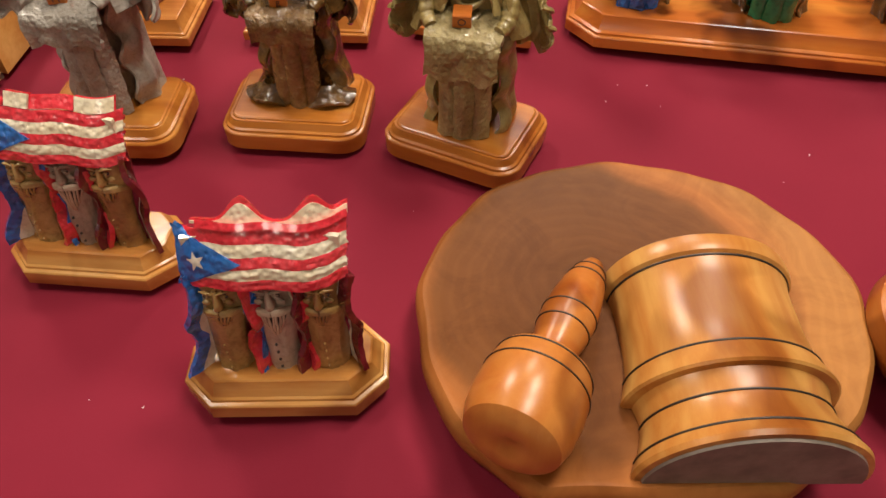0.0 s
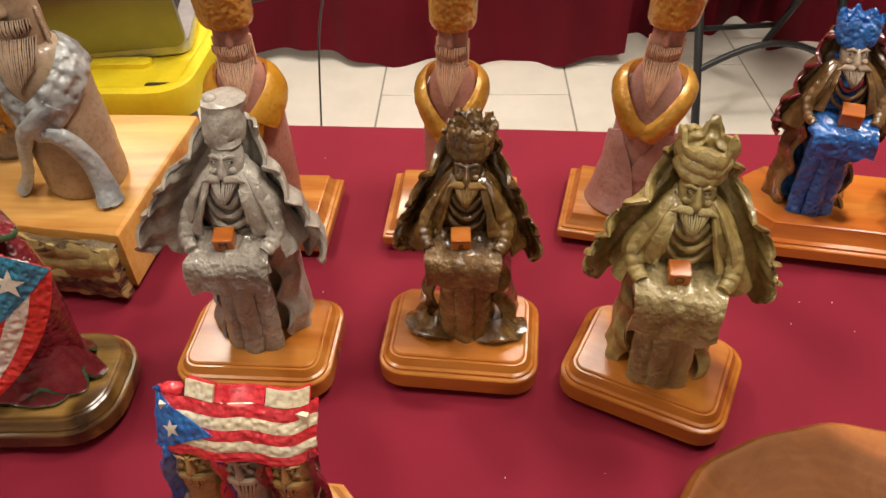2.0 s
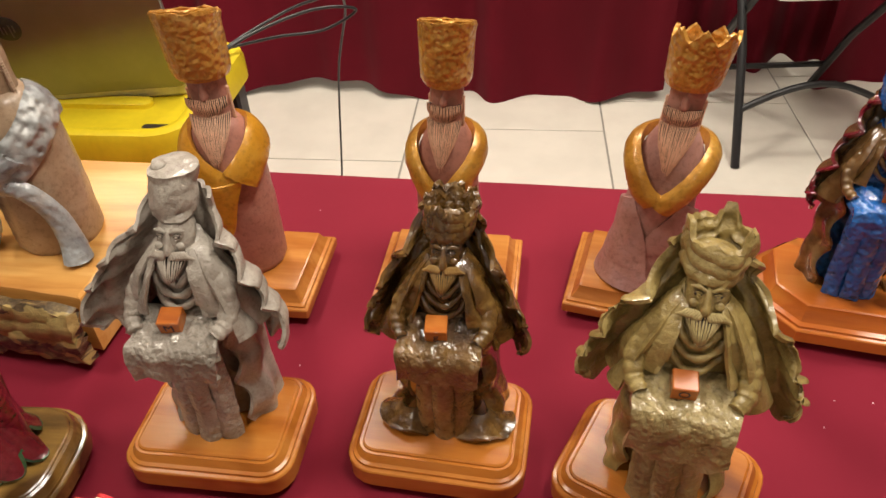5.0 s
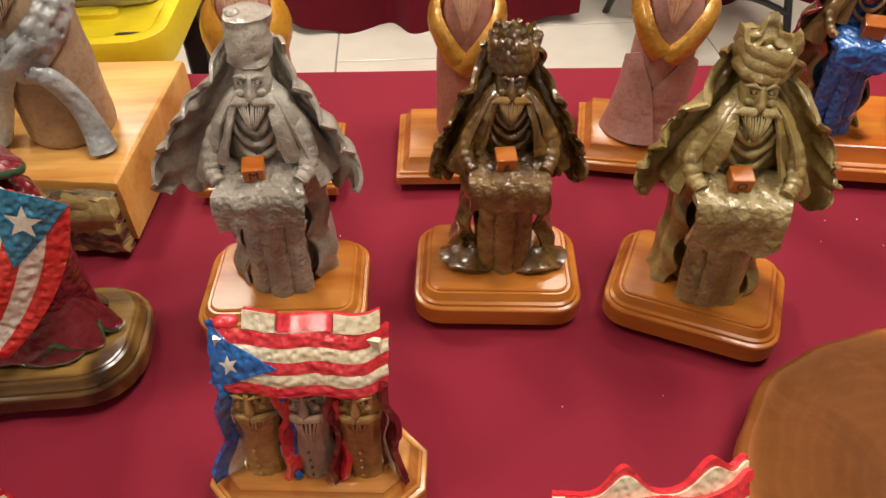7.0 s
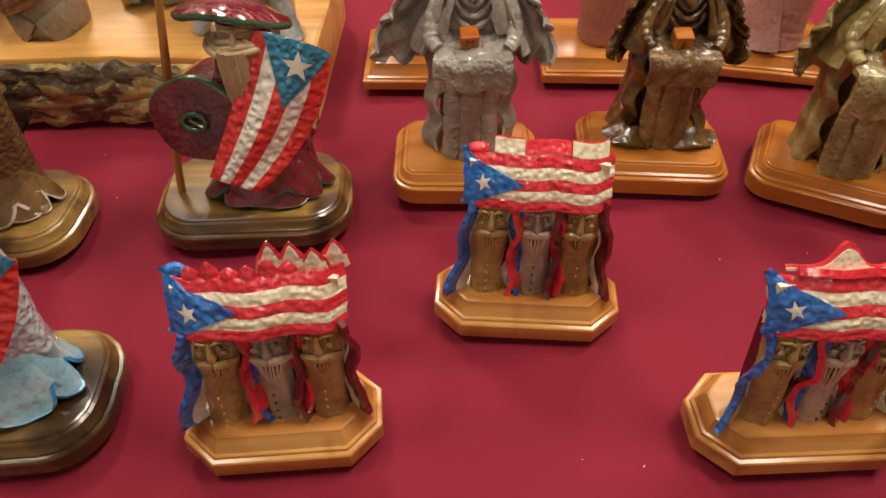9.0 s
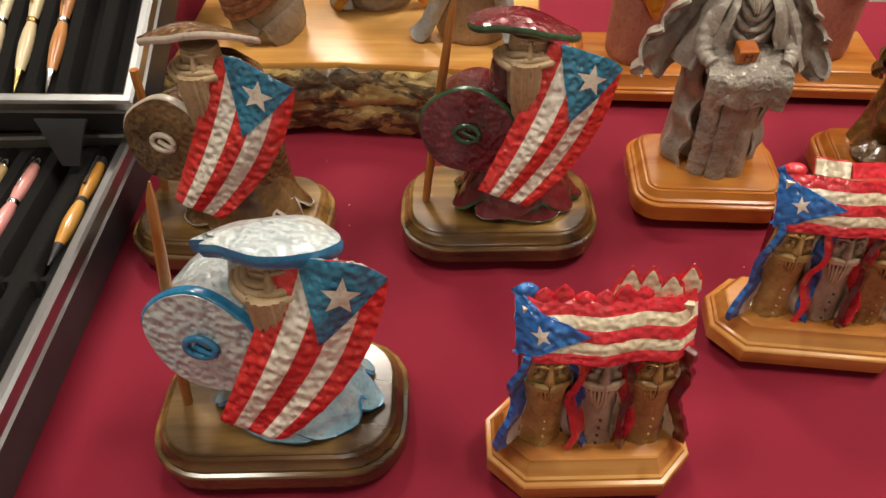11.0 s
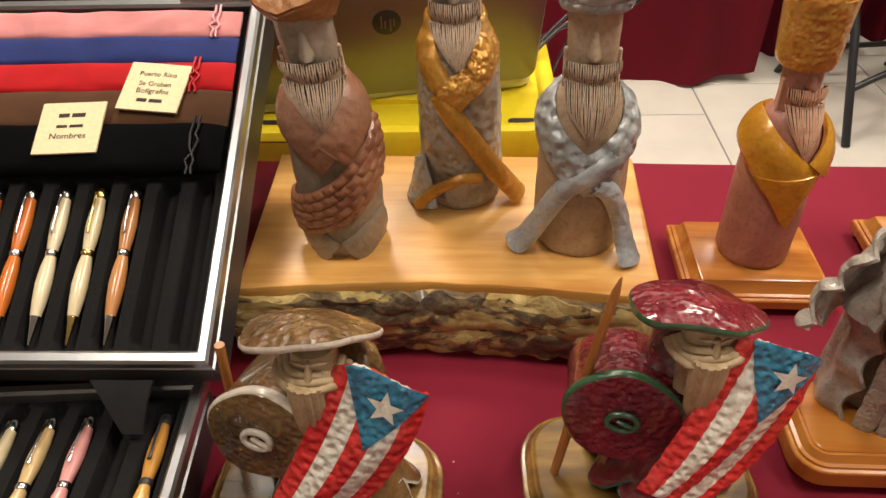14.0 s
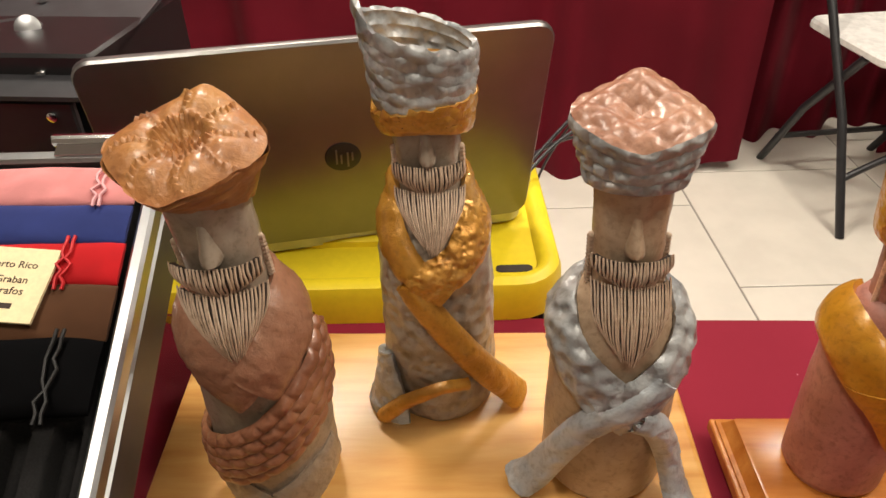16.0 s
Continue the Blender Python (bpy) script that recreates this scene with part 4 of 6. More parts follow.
def cloaked(sh, h, seed, crown, slots, flare=1.0, feet=False, drop=0.024, skew=0.0):
    """A robed figure in a wide ruffled cape, head thrown back, with a draped tray before it. slots: robe, cloak, face, hair, crown, tray, dark, trim."""
    robe, cloak, facem, hairm, crownm, traym, dark, trim = slots
    k = h / 0.20
    first = len(sh.v)

    def lump(p, a):
        return crumple(p, k, seed, 0.0014, 0.0008)
    prof = [(0.024, 0), (0.025, 0.003), (0.024, 0.05), (0.025, 0.09), (0.027, 0.118), (0.025, 0.134), (0.018, 0.146), (0.012, 0.154)]
    sh.lathe(Shape.dense([(r * k, z * k) for r, z in prof], 0.003), 60, robe, sy=0.70, warp=lump)

    # front of the robe: stippled strips hanging side by side under the tray
    for a0, a1, fwd in ((-0.021, -0.006, 0.0), (-0.008, 0.008, 0.0025), (0.006, 0.021, 0.0005)):
        def strip(u, v):
            x = a0 + (a1 - a0) * u
            y = -0.0310 - fwd + 10.0 * x * x - 0.0040 * math.sin(math.pi * u) ** 0.7 - 0.004 * (1 - v) ** 2 + 0.0008 * math.sin(v * 9 + seed + a0 * 300)
            return crumple((x * (1.08 - 0.10 * v) * k, y * k, (0.0006 + 0.098 * v + 0.0015 * math.sin(u * 5 + seed) * (1 - v)) * k), k, seed + 1, 0.0008, 0.0007)
        sh.surface(strip, 22, 60, traym, thick=0.0045 * k)

    # side cloths of the cape falling to the plinth beside the strips, their free edges scalloped
    for s in (-1, 1):
        def skirt(u, v):
            ang = radians(48 + 80 * u)
            spread = (0.012 if feet else 0.004) * (1 - v) ** 3
            ruffle = (1 - u) ** 1.5
            rx = 0.0345 + spread + 0.0022 * math.sin(ang * 9 + seed) + 0.0042 * ruffle * math.sin(v * 17 + seed + 2 * s)
            ry = 0.0330 + 0.0022 * math.sin(ang * 9 + seed) + 0.4 * spread + 0.0055 * ruffle * math.cos(v * 17 + seed + 2 * s)
            return crumple((s * rx * math.sin(ang) * k, -ry * math.cos(ang) * k, (0.0006 + 0.100 * v) * k), k, seed + 5 * s, 0.0008, 0.0004)
        sh.surface(skirt, 40, 64, cloak, thick=0.0024 * k * s)
        if feet:
            def shoe(u, v):
                a = radians(-30 + 150 * u)
                rr = 0.006 + 0.021 * v
                return crumple((s * (0.026 + rr * math.sin(a)) * k, (-0.022 - rr * 0.75 * math.cos(a)) * k, (0.0010 + 0.016 * (1 - v) ** 1.3 + 0.0045 * v * abs(math.sin(u * 6 + seed))) * k), k, seed + 3 * s, 0.0016, 0.0008)
            sh.surface(shoe, 30, 14, robe, thick=0.003 * k * s)

    def wide(v):
        pts = [(0, 0.055), (0.14, 0.060), (0.34, 0.056), (0.52, 0.047), (0.68, 0.036), (0.80, 0.0260), (0.90, 0.0195), (1.0, 0.0165)]
        for (a, x), (b, y) in zip(pts, pts[1:]):
            if v <= b:
                t = (v - a) / (b - a)
                return x + (y - x) * t * t * (3 - 2 * t)
        return pts[-1][1]

    # cape: a hood behind the head, open at the front, edges scalloped, hem hanging free
    def cape(u, v):
        a = 2 * u - 1
        edge = smoothstep(0.55, 1.0, abs(a))
        w = wide(v) * k * (1 + (flare - 1) * (1 - smoothstep(0.5, 0.9, v))) * (1 + skew * a)
        ang = a * 1.66
        ph = v * 27 + seed * 1.7 + 1.4 * (a > 0) + 1.2 * math.sin(v * 7 + seed)
        amp = (0.75 + 0.25 * math.sin(v * 4 + seed)) * (0.35 + 0.65 * smoothstep(0.0, 0.18, v))
        x = w * math.sin(ang * 0.95) + math.copysign(0.0062 * k * edge * amp * math.sin(ph), a)
        y = 0.014 * k - 0.028 * k * (1 - math.cos(ang)) * (0.45 + 0.55 * wide(v) / 0.06) + 0.0085 * k * edge * amp * math.cos(ph)
        y += 0.0052 * k * math.sin(a * 15 + seed + v) * (1 - 0.75 * v) * (1 - 0.4 * edge)
        z = (0.066 + 0.014 * (1 - abs(a)) * (1 - v) + v * 0.111 + 0.0030 * math.sin(a * 17 + seed) * (1 - v) ** 3 + 0.002 * edge * math.sin(v * 17 + seed) + 0.012 * edge * (1 - v) ** 3) * k
        return crumple((x, y, z), k, seed, 0.0011, 0.0004)
    sh.surface(cape, 130, 110, lambda u, v: trim if (abs(2 * u - 1) > 0.92) else cloak, thick=0.0026 * k)

    # sleeves: bent tubes of cloth from the shoulders to the tray; over each two pleated layers of the cape
    for s in (-1, 1):
        arm = [(s * 0.012, -0.010, 0.1450), (s * 0.0230, -0.012, 0.1340), (s * 0.0310, -0.018, 0.1190), (s * 0.0310, -0.028, 0.1080), (s * 0.0260, -0.037, 0.1045)]
        sh.tube([crumple(q * k, k, seed, 0.0004, 0.0004) for q in spline(arm, 12)], [(0.0048 + 0.0018 * math.sin(math.pi * q / 48) + 0.0004 * math.sin(q * 1.1 + seed + s)) * k for q in range(49)], 20, cloak, flat=0.75)
        for r1, z1, th0, ph in ((0.031, 0.110, 34, 0.0), (0.044, 0.092, 52, 1.1)):
            def shawl(u, v):
                th = radians(th0 + (122 - th0) * u)
                pleat = abs(math.sin(th * 4.2 + seed + ph + s + 0.9 * math.sin(v * 3 + ph))) ** 0.7
                rr = 0.012 + (r1 - 0.012) * v ** 0.8 + 0.0075 * v * (pleat - 0.5)
                z = 0.151 + (z1 - 0.151) * v ** 1.25 - 0.006 * u * v + 0.003 * v * pleat
                return crumple((s * rr * math.sin(th) * k, (-0.006 - 0.85 * rr * math.cos(th)) * k, z * k), k, seed + 2, 0.0006, 0.0004)
            sh.surface(shawl, 64, 30, cloak, thick=0.0022 * k * s)
    # collar rolls and chest folds
    for j, (zz, rr) in enumerate(((0.1430, 0.0120), (0.1360, 0.0150), (0.1270, 0.0165))):
        sh.tube([crumple(Vector((rr * math.sin(t), -0.0115 - rr * 0.70 * math.cos(t), zz - 0.013 * math.cos(t) ** 2)) * k, k, seed + j, 0.0012, 0.0006) for t in [-1.4 + 0.14 * q for q in range(21)]], [0.001 * k] + [(0.0024 + 0.0005 * math.sin(q + seed)) * k for q in range(19)] + [0.001 * k], 8, cloak if j else trim)

    # tray with its cloth falling in front
    def tray(u, v):
        a = 2 * u - 1
        flat = 0.56
        x = a * (0.0290 + 0.0010 * math.sin(v * 9 + seed)) * k
        if v < flat:
            t = v / flat
            y, z = -0.016 - 0.031 * t, 0.1085 - 0.0090 * t
        else:
            t = (v - flat) / (1 - flat)
            y, z = -0.047 - 0.0045 * math.sin(min(1, t * 2.2) * 1.57), 0.0995 - drop * t ** 1.15 * (1 + 0.10 * math.sin(a * 7 + seed))
            y += 0.0014 * math.sin(a * 9 + seed) * t
        crack = 0.0010 * (abs(math.sin(a * 7.5 + 1.5 * math.sin(v * 6))) ** 0.5 + abs(math.sin(v * 12 + math.sin(a * 5))) ** 0.5)
        return crumple((x, (y - 0.5 * crack) * k, (z + crack) * k), k, seed, 0.0005, 0.0006)
    sh.surface(tray, 90, 80, traym, thick=-0.0045 * k)
    # head
    hz, hy, neck = 0.160 * k, -0.009 * k, len(sh.v)
    sh.ball((0, hy, hz), (0.0138 * k, 0.0145 * k, 0.0185 * k), facem, 28, 18, warp=lambda p: crumple(p, k, seed, 0.0006, 0.0005))
    face(sh, facem, (0, hy - 0.0135 * k, hz + 0.0035 * k), 0.027 * k, 0.020 * k, seed, eye=dark)
    # the beard's dark backing stands in for shade between its strands
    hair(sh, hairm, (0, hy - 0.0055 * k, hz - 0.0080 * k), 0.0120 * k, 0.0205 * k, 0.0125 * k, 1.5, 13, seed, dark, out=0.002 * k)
    for s in (-1, 1):
        for j in range(7):
            t = j / 6
            sh.tube([(s * (0.001 + 0.0088 * t) * k, hy - (0.0172 - 0.0035 * t) * k, hz - (0.0048 + 0.0012 * t) * k), (s * (0.0028 + 0.0105 * t) * k, hy - (0.0180 - 0.0040 * t) * k, hz - (0.0078 + 0.0014 * t) * k),
                     (s * (0.0050 + 0.0120 * t) * k, hy - (0.0165 - 0.0055 * t) * k, hz - (0.0108 + 0.0010 * t) * k)], [0.0012 * k, 0.0013 * k, 0.0005 * k], 6, hairm)
    for i in range(neck, len(sh.v)):
        x, y, z = sh.v[i]
        sh.v[i] = (0.86 * x, hy + 0.86 * (y - hy), 0.149 * k + 0.88 * (z - 0.149 * k))
    brow = len(sh.v)
    crown(sh, crownm, k, seed)
    for i in range(brow, len(sh.v)):
        x, y, z = sh.v[i]
        sh.v[i] = (0.96 * x, hy + 0.94 * (y - hy) + 0.001 * k, z - 0.0005 * k)
    # the head and hood lean back
    for i in range(first, len(sh.v)):
        x, y, z = sh.v[i]
        over = max(0.0, z - 0.138 * k)
        sh.v[i] = (x, y + 0.42 * over, z - 0.06 * over)


def lumpy_turban(sh, mat, k, seed):
    def w(p, a):
        band = abs(math.sin(a * 0.5 + p.z * 150 / k + 0.6 * math.sin(2 * a)))
        return crumple(p + Vector((p.x, p.y, 0)).normalized() * (0.0026 * k * band ** 0.5), k, seed, 0.0016, 0.0007)
    sh.lathe(Shape.dense([(r * k, z * k) for r, z in ((0.0115, 0.170), (0.0130, 0.171), (0.0132, 0.178), (0.0134, 0.186), (0.0142, 0.194), (0.0140, 0.1975), (0.0100, 0.1985), (0.004, 0.1985))], 0.0014), 80, mat, at=(-0.001 * k, -0.007 * k, 0), warp=w)
    sh.ball((-0.009 * k, -0.010 * k, 0.1980 * k), (0.005 * k, 0.005 * k, 0.003 * k), mat, 12, 8, warp=lambda p: crumple(p, k, seed, 0.001, 0.0006))


def torn_crown(sh, mat, k, seed):
    hat_wall(sh, mat, 0.169 * k, 0.0138 * k, 0.0162 * k, lambda a: (0.187 + 0.005 * nz(a * 2.2, 1, seed) + 0.005 * abs(math.sin(a * 3.5)) ** 2) * k, n=90, nv=18, thick=0.004 * k, relief=lambda a, v: 0.0022 * k * nz(a * 4, v * 7, seed) + 0.0012 * k * nz(a * 11, v * 18, seed), shift=(0.002 * k, 0.001 * k), oy=-0.007 * k)
    lid(sh, mat, 0.0135 * k, 0.177 * k, oy=-0.007 * k)


def notched_crown(sh, mat, k, seed):
    def top(a):
        prong = sum(math.exp(-(min(abs(a - c), 2 * math.pi - abs(a - c)) / 0.30) ** 6) for c in (-1.25, 1.05, 2.9))
        return (0.188 + 0.002 * nz(a * 3, 0, seed) + 0.009 * min(1.0, prong)) * k
    hat_wall(sh, mat, 0.169 * k, 0.0140 * k, 0.0168 * k, top, n=110, nv=20, thick=0.0036 * k, relief=lambda a, v: 0.0012 * k * math.sin(v * 17 + a + math.sin(a * 2)) + 0.0014 * k * nz(a * 3, v * 6, seed), shift=(0.002 * k, 0), oy=-0.007 * k)
    lid(sh, mat, 0.014 * k, 0.178 * k, oy=-0.007 * k)


def gift_box(parent, at, turn, letter, size=0.0125, tilt=12):
    m = pose(*at, tilt, 0, turn)
    ob = Shape().box((0, 0, 0), (size, size * 0.95, size * 0.8), 0, bev=0.0006).make("wooden_box", BOX_WOOD, parent, 30, "small orange wooden box")
    ob.matrix_basis = m
    if letter:
        lettering("letter", letter, size * 0.62, BLACK_INK, ob, pose(0, -size * 0.478, 0, 90, 0, 0))
    return ob


def tray_statuette(x, y, turn, h, mats, crown, letter, label, seed, w, d, flare, feet, shift=(0.0, 0.008), fturn=0, drop=0.024, skew=0.0):
    r = root("robed_statuette", x, y, TABLE, turn, label, "statuette", "robed statuettes on rounded plinths")
    plinth(r, HONEY, "round", w, d, 0.026, 0.020, step=0.60, lip=0.009)
    sh = Shape()
    cloaked(sh, h, seed, crown, (0, 0, 0, 3, 0, 1, 2, 0), flare, feet, drop, skew)
    ob = sh.make("figure", mats[:2] + [GAP_SHADE_AND_DARKS] + mats[2:], r, 55)
    ob.matrix_basis = pose(shift[0], shift[1], 0.0255, 0, 0, fturn)
    k = h / 0.20
    gift_box(ob, (-0.003 * k, -0.031 * k, 0.1105 * k), 6, letter, 0.0135)
    return r


tray_statuette(-0.281, 0.508, -2, 0.192, [PEWTER, PEWTER_TRAY, PEWTER_HAIR], lumpy_turban, "M", "pewter-grey robed statuette with turban and tray on honey plinth", 21, 0.120, 0.092, 1.10, False, shift=(0.002, 0.015), skew=-0.10)
tray_statuette(-0.124, 0.516, -5, 0.176, [BRONZE, BRONZE_TRAY, BRONZE_HAIR], torn_crown, "g", "dark bronze robed statuette with ragged crown and tray", 22, 0.122, 0.092, 0.93, True, shift=(0.004, 0.016))
tray_statuette(0.020, 0.486, -26, 0.190, [OLIVE, OLIVE_TRAY, OLIVE_HAIR], notched_crown, "O", "olive-gold robed statuette with notched crown and tray", 23, 0.122, 0.094, 1.04, False, shift=(0.0, 0.006), fturn=14, drop=0.034)


# ---- long plinth with three enamelled figures ----
def enamelled_group():
    r = root("enamelled_statuette_group", 0.341, 0.653, TABLE, -10.5, "enamelled robed statuettes in blue, green and purple on reddish plinth", "statuette")
    plinth(r, RED_WOOD, "cut", 0.43, 0.118, 0.029, 0.030, step=0.42, lip=0.012)
    looks = ((-0.150, 0.004, 4, BLUE, BLUE, 31), (-0.020, 0.004, -4, EMERALD, EMERALD, 32), (0.112, 0.004, -14, PURPLE, GOLD, 33))
    for x, y, t, robe, sash, seed in looks:
        sh = Shape()
        cloaked(sh, 0.180, seed, (lumpy_turban, torn_crown, notched_crown)[seed % 3], (0, 1, 2, 2, 3, 0, 5, 4), 0.85, False)
        ob = sh.make("figure", [robe, UMBER, GREY_FACE, sash, WINE, GAP_SHADE_AND_DARKS], r, 55, {31: "blue robe and brown cloak edged in wine red", 32: "green robe and brown cloak", 33: "purple robe and brown cloak"}[seed])
        ob.matrix_basis = pose(x, y, 0.0285, 0, 0, t)
        gift_box(ob, (0.004, -0.029, 0.1010), -14, "", 0.017)


enamelled_group()


# ---- flags ----
def star_on(sh, mat, surf, c, r, lift, turn=0.0):
    """A five-pointed star lying on surf(u, v, lift), r in the surface's own u and v."""
    at = len(sh.v)
    sh.v.append(tuple(surf(c[0], c[1], lift + 0.0006)))
    for i in range(10):
        a = math.pi / 2 + turn + i * math.pi / 5
        q = 1.0 if i % 2 == 0 else 0.42
        sh.v.append(tuple(surf(c[0] + r[0] * q * math.cos(a), c[1] + r[1] * q * math.sin(a), lift)))
    for i in range(10):
        sh.f.append((at, at + 1 + i, at + 1 + (i + 1) % 10))
        sh.m.append(mat)


def flag_on(sh, surf, red, white, blue, star, tri=0.36, star_r=(0.055, 0.12), seed=0, star_turn=0.0):
    """Five stripes along u with a triangle at u = 0; surf(u, v, lift) is the cloth. Each is its own piece of the one sheet."""
    for i in range(5):
        v0, v1 = i / 5, (i + 1) / 5
        sh.surface(lambda u, v: surf(u, v0 + (v1 - v0) * v, 0.0004 * math.sin(math.pi * v) + 0.0010 * nz(u * 22, v * 3 + i, seed)), 60, 6, white if i % 2 else red, thick=0.0035)
    sh.surface(lambda u, v: surf(u * tri * (1 - abs(2 * v - 1)), v, 0.0012 + 0.0006 * nz(u * 9, v * 9, seed)), 16, 20, blue, thick=0.002)
    star_on(sh, star, surf, (tri * 0.33, 0.5), star_r, 0.0030, star_turn)


# ---- three-headed flag statuettes ----
def flag_heads(x, y, turn, top, label, seed, sag=0.0, w=0.126, d=0.064):
    r = root("flag_statuette", x, y, TABLE, turn, label, "statuette", "three-headed flag statuettes")
    plinth(r, TAN, "cut", w, d, 0.026, 0.019, step=0.50, lip=0.008)
    RD, CR, BL, WN, F1, F2, F3, DK, WH, PH = range(10)
    sh = Shape()
    b, yc = 0.0245, -0.006
    posts = ((-0.029, F1, 1.5), (0.001, F2, 0.0), (0.029, F3, -1.0))
    for n, (px, fm, tl) in enumerate(posts):
        def lump(p, a):
            nrm = Vector((p.x, p.y, 0)).normalized()
            q = p + nrm * (0.0022 * nz(p.x + px, p.y, p.z, 170, seed + n) + 0.0026 * abs(nz(p.x + px, p.y, p.z, 380, seed + n)) - 0.0007)
            return q + Vector((radians(tl) * p.z, 0.012 * p.z / 0.078, 0))
        wdt = (0.0120, 0.0108, 0.0120)[n]
        sh.lathe([(wdt * 0.88, 0), (wdt * 0.94, 0.003), (wdt * 0.92, 0.02), (wdt * 0.93, 0.034), (wdt * 1.05, 0.048), (wdt * 1.02, 0.060), (wdt * 1.06, 0.068), (wdt * 1.1, 0.074), (wdt * 0.9, 0.080)], 32, fm, at=(px, yc, b), sy=0.80, warp=lump)
        ox, oy = px + radians(tl) * 0.06, yc + 0.0085
        face(sh, fm, (ox, oy - 0.0098, b + 0.0635), 0.021, 0.017, seed, eye=DK)
        for s in (-1, 1):
            for j in range(2):
                sh.tube([(ox, oy - 0.0125, b + 0.0525 - 0.0018 * j), (ox + s * 0.006, oy - 0.0112, b + 0.0527 - 0.002 * j), (ox + s * 0.0118, oy - 0.006, b + 0.0495 - 0.0015 * j)], [0.0016, 0.0021, 0.0009], 7, PH if n == 1 else fm)
        # DK backing colours the gaps between strands as if in shade
        hair(sh, PH if n == 1 else fm, (ox, oy - 0.0040, b + 0.051), 0.0092, (0.013, 0.024, 0.014)[n], 0.0085, 1.3, 9, seed + n, DK)
        for q in range(4):
            sh.ball((px + radians(tl) * 0.01, yc - 0.0094, b + 0.007 + 0.0075 * q), 0.0010, DK if n == 1 else fm, 6, 4)
    # coloured cloaks between and behind the heads
    for px, s, m1, m2 in ((-0.0385, -1, BL, WH), (-0.0155, 1, BL, WH), (-0.0095, -1, RD, RD), (0.0115, 1, RD, CR), (0.0185, -1, WN, WN), (0.0395, 1, WN, CR)):
        def fold(u, v):
            out = 0.006 * (1 - v) ** 1.5 * (1.7 if px < -0.03 else 1.0 if px > 0.03 else 0.5)
            return crumple((px + s * (out + 0.0022 * math.sin(v * 11 + px * 90 + seed)) + s * (0.013 if px < -0.03 else 0.009) * (u - 0.5), yc + 0.003 - 0.011 * u + 0.003 * math.sin(v * 8 + seed) + 0.010 * v, b + 0.0005 + 0.073 * v), 1, seed, 0.002, 0.0008)
        sh.surface(fold, 8, 26, lambda u, v: m1 if u > 0.45 else m2, thick=0.0035)
    sh.surface(lambda u, v: ((u - 0.5) * 0.084, yc + 0.007 + 0.002 * math.sin(u * 19) + 0.010 * v, b + 0.001 + 0.074 * v), 30, 10, WN, thick=-0.005)
    # flag wrapped over the front, then its crest
    z0, z1, half = b + 0.0715, b + 0.1005, 0.0450

    def cloth(u, v, lift):
        a = 2 * u - 1
        z = z0 + (z1 - z0) * v + 0.0014 * math.sin(u * 7 + seed) - sag * 0.010 * a + 0.0007 * nz(u * 9, v * 4, seed) + 0.6 * lift
        yy = yc - 0.0045 + 0.006 * a * a + 0.004 * smoothstep(0.75, 1.0, abs(a)) - 0.002 * math.sin(math.pi * v) - 0.8 * lift + 0.0011 * math.sin(u * 16 + seed) + 0.017 * v
        return (a * half * (1 + 0.02 * v) + 0.0012 * nz(v * 6, a * 3, seed), yy, z)
    flag_on(sh, cloth, RD, CR, BL, WH, 0.40, star_r=(0.058, 0.17), seed=seed, star_turn=0.2)
    sh.surface(lambda u, v: ((2 * u - 1) * half * 0.94, yc + 0.019 - 0.004 * (2 * u - 1) ** 2, z0 + (z1 - z0 - 0.004) * v), 20, 4, CR, thick=-0.003)
    top(sh, cloth, RD, CR, BL, seed, z1)
    sh.make("figure", [RED, CREAM, BLUE, WINE, UMBER_FACE, GREY_FACE, DARK_FACE, GAP_SHADE_AND_DARKS, WHITE_GLAZE, BEARD_GREY], r, 50)
    return r


def crest_spikes(sh, cloth, rd, cr, bl, seed, z1):
    for k in range(6):
        u = 0.16 + 0.105 * k
        x, y, z = cloth(u, 1.0, 0.0)
        hgt = 0.008 + 0.002 * math.sin(k * 2.1)
        sh.lathe([(0.0056, 0), (0.0045, hgt * 0.5), (0.0006, hgt)], 7, rd, at=(x, y + 0.002, z - 0.001), sy=0.6)
    for k in range(4):
        u = 0.60 + 0.115 * k
        x, y, z = cloth(u, 1.0, 0.0)
        hgt = 0.016 + 0.003 * math.sin(k * 1.7 + 1)
        for mt, dy, sc in ((cr, 0.016, 1.0), (rd, 0.0195, 1.15)):
            sh.lathe([(0.0074 * sc, 0), (0.0058 * sc, hgt * 0.5 * sc), (0.0006, hgt * sc)], 8, mt, at=(x, y + dy * 0.28, z - 0.004), sy=0.35)
    x, y, z = cloth(0.05, 1.0, 0.0)
    sh.ball((x + 0.002, y + 0.002, z - 0.001), (0.006, 0.004, 0.005), bl, 12, 8)


def crest_blocks(sh, cloth, rd, cr, bl, seed, z1):
    for u0, u1, mt in ((0.20, 0.40, cr), (0.41, 0.70, rd), (0.71, 0.93, cr)):
        low = 0.010 if mt == cr else 0.008
        def wall(u, v):
            x, y, z = cloth(u0 + (u1 - u0) * u, 1.0, 0.0)
            return (x, y + 0.002 + 0.006 * v, z - 0.001 + 0.7 * v * low)
        sh.surface(wall, 10, 4, mt, thick=-0.002)
        def behind(u, v):
            x, y, z = wall(u, v)
            return (x, y + 0.0026, z + 0.0006 * v - 0.0012)
        sh.surface(behind, 10, 4, rd, thick=-0.002)
    x, y, z = cloth(0.10, 1.0, 0.0)
    sh.box((x, y + 0.005, z), (0.012, 0.008, 0.006), rd, bev=0.002)


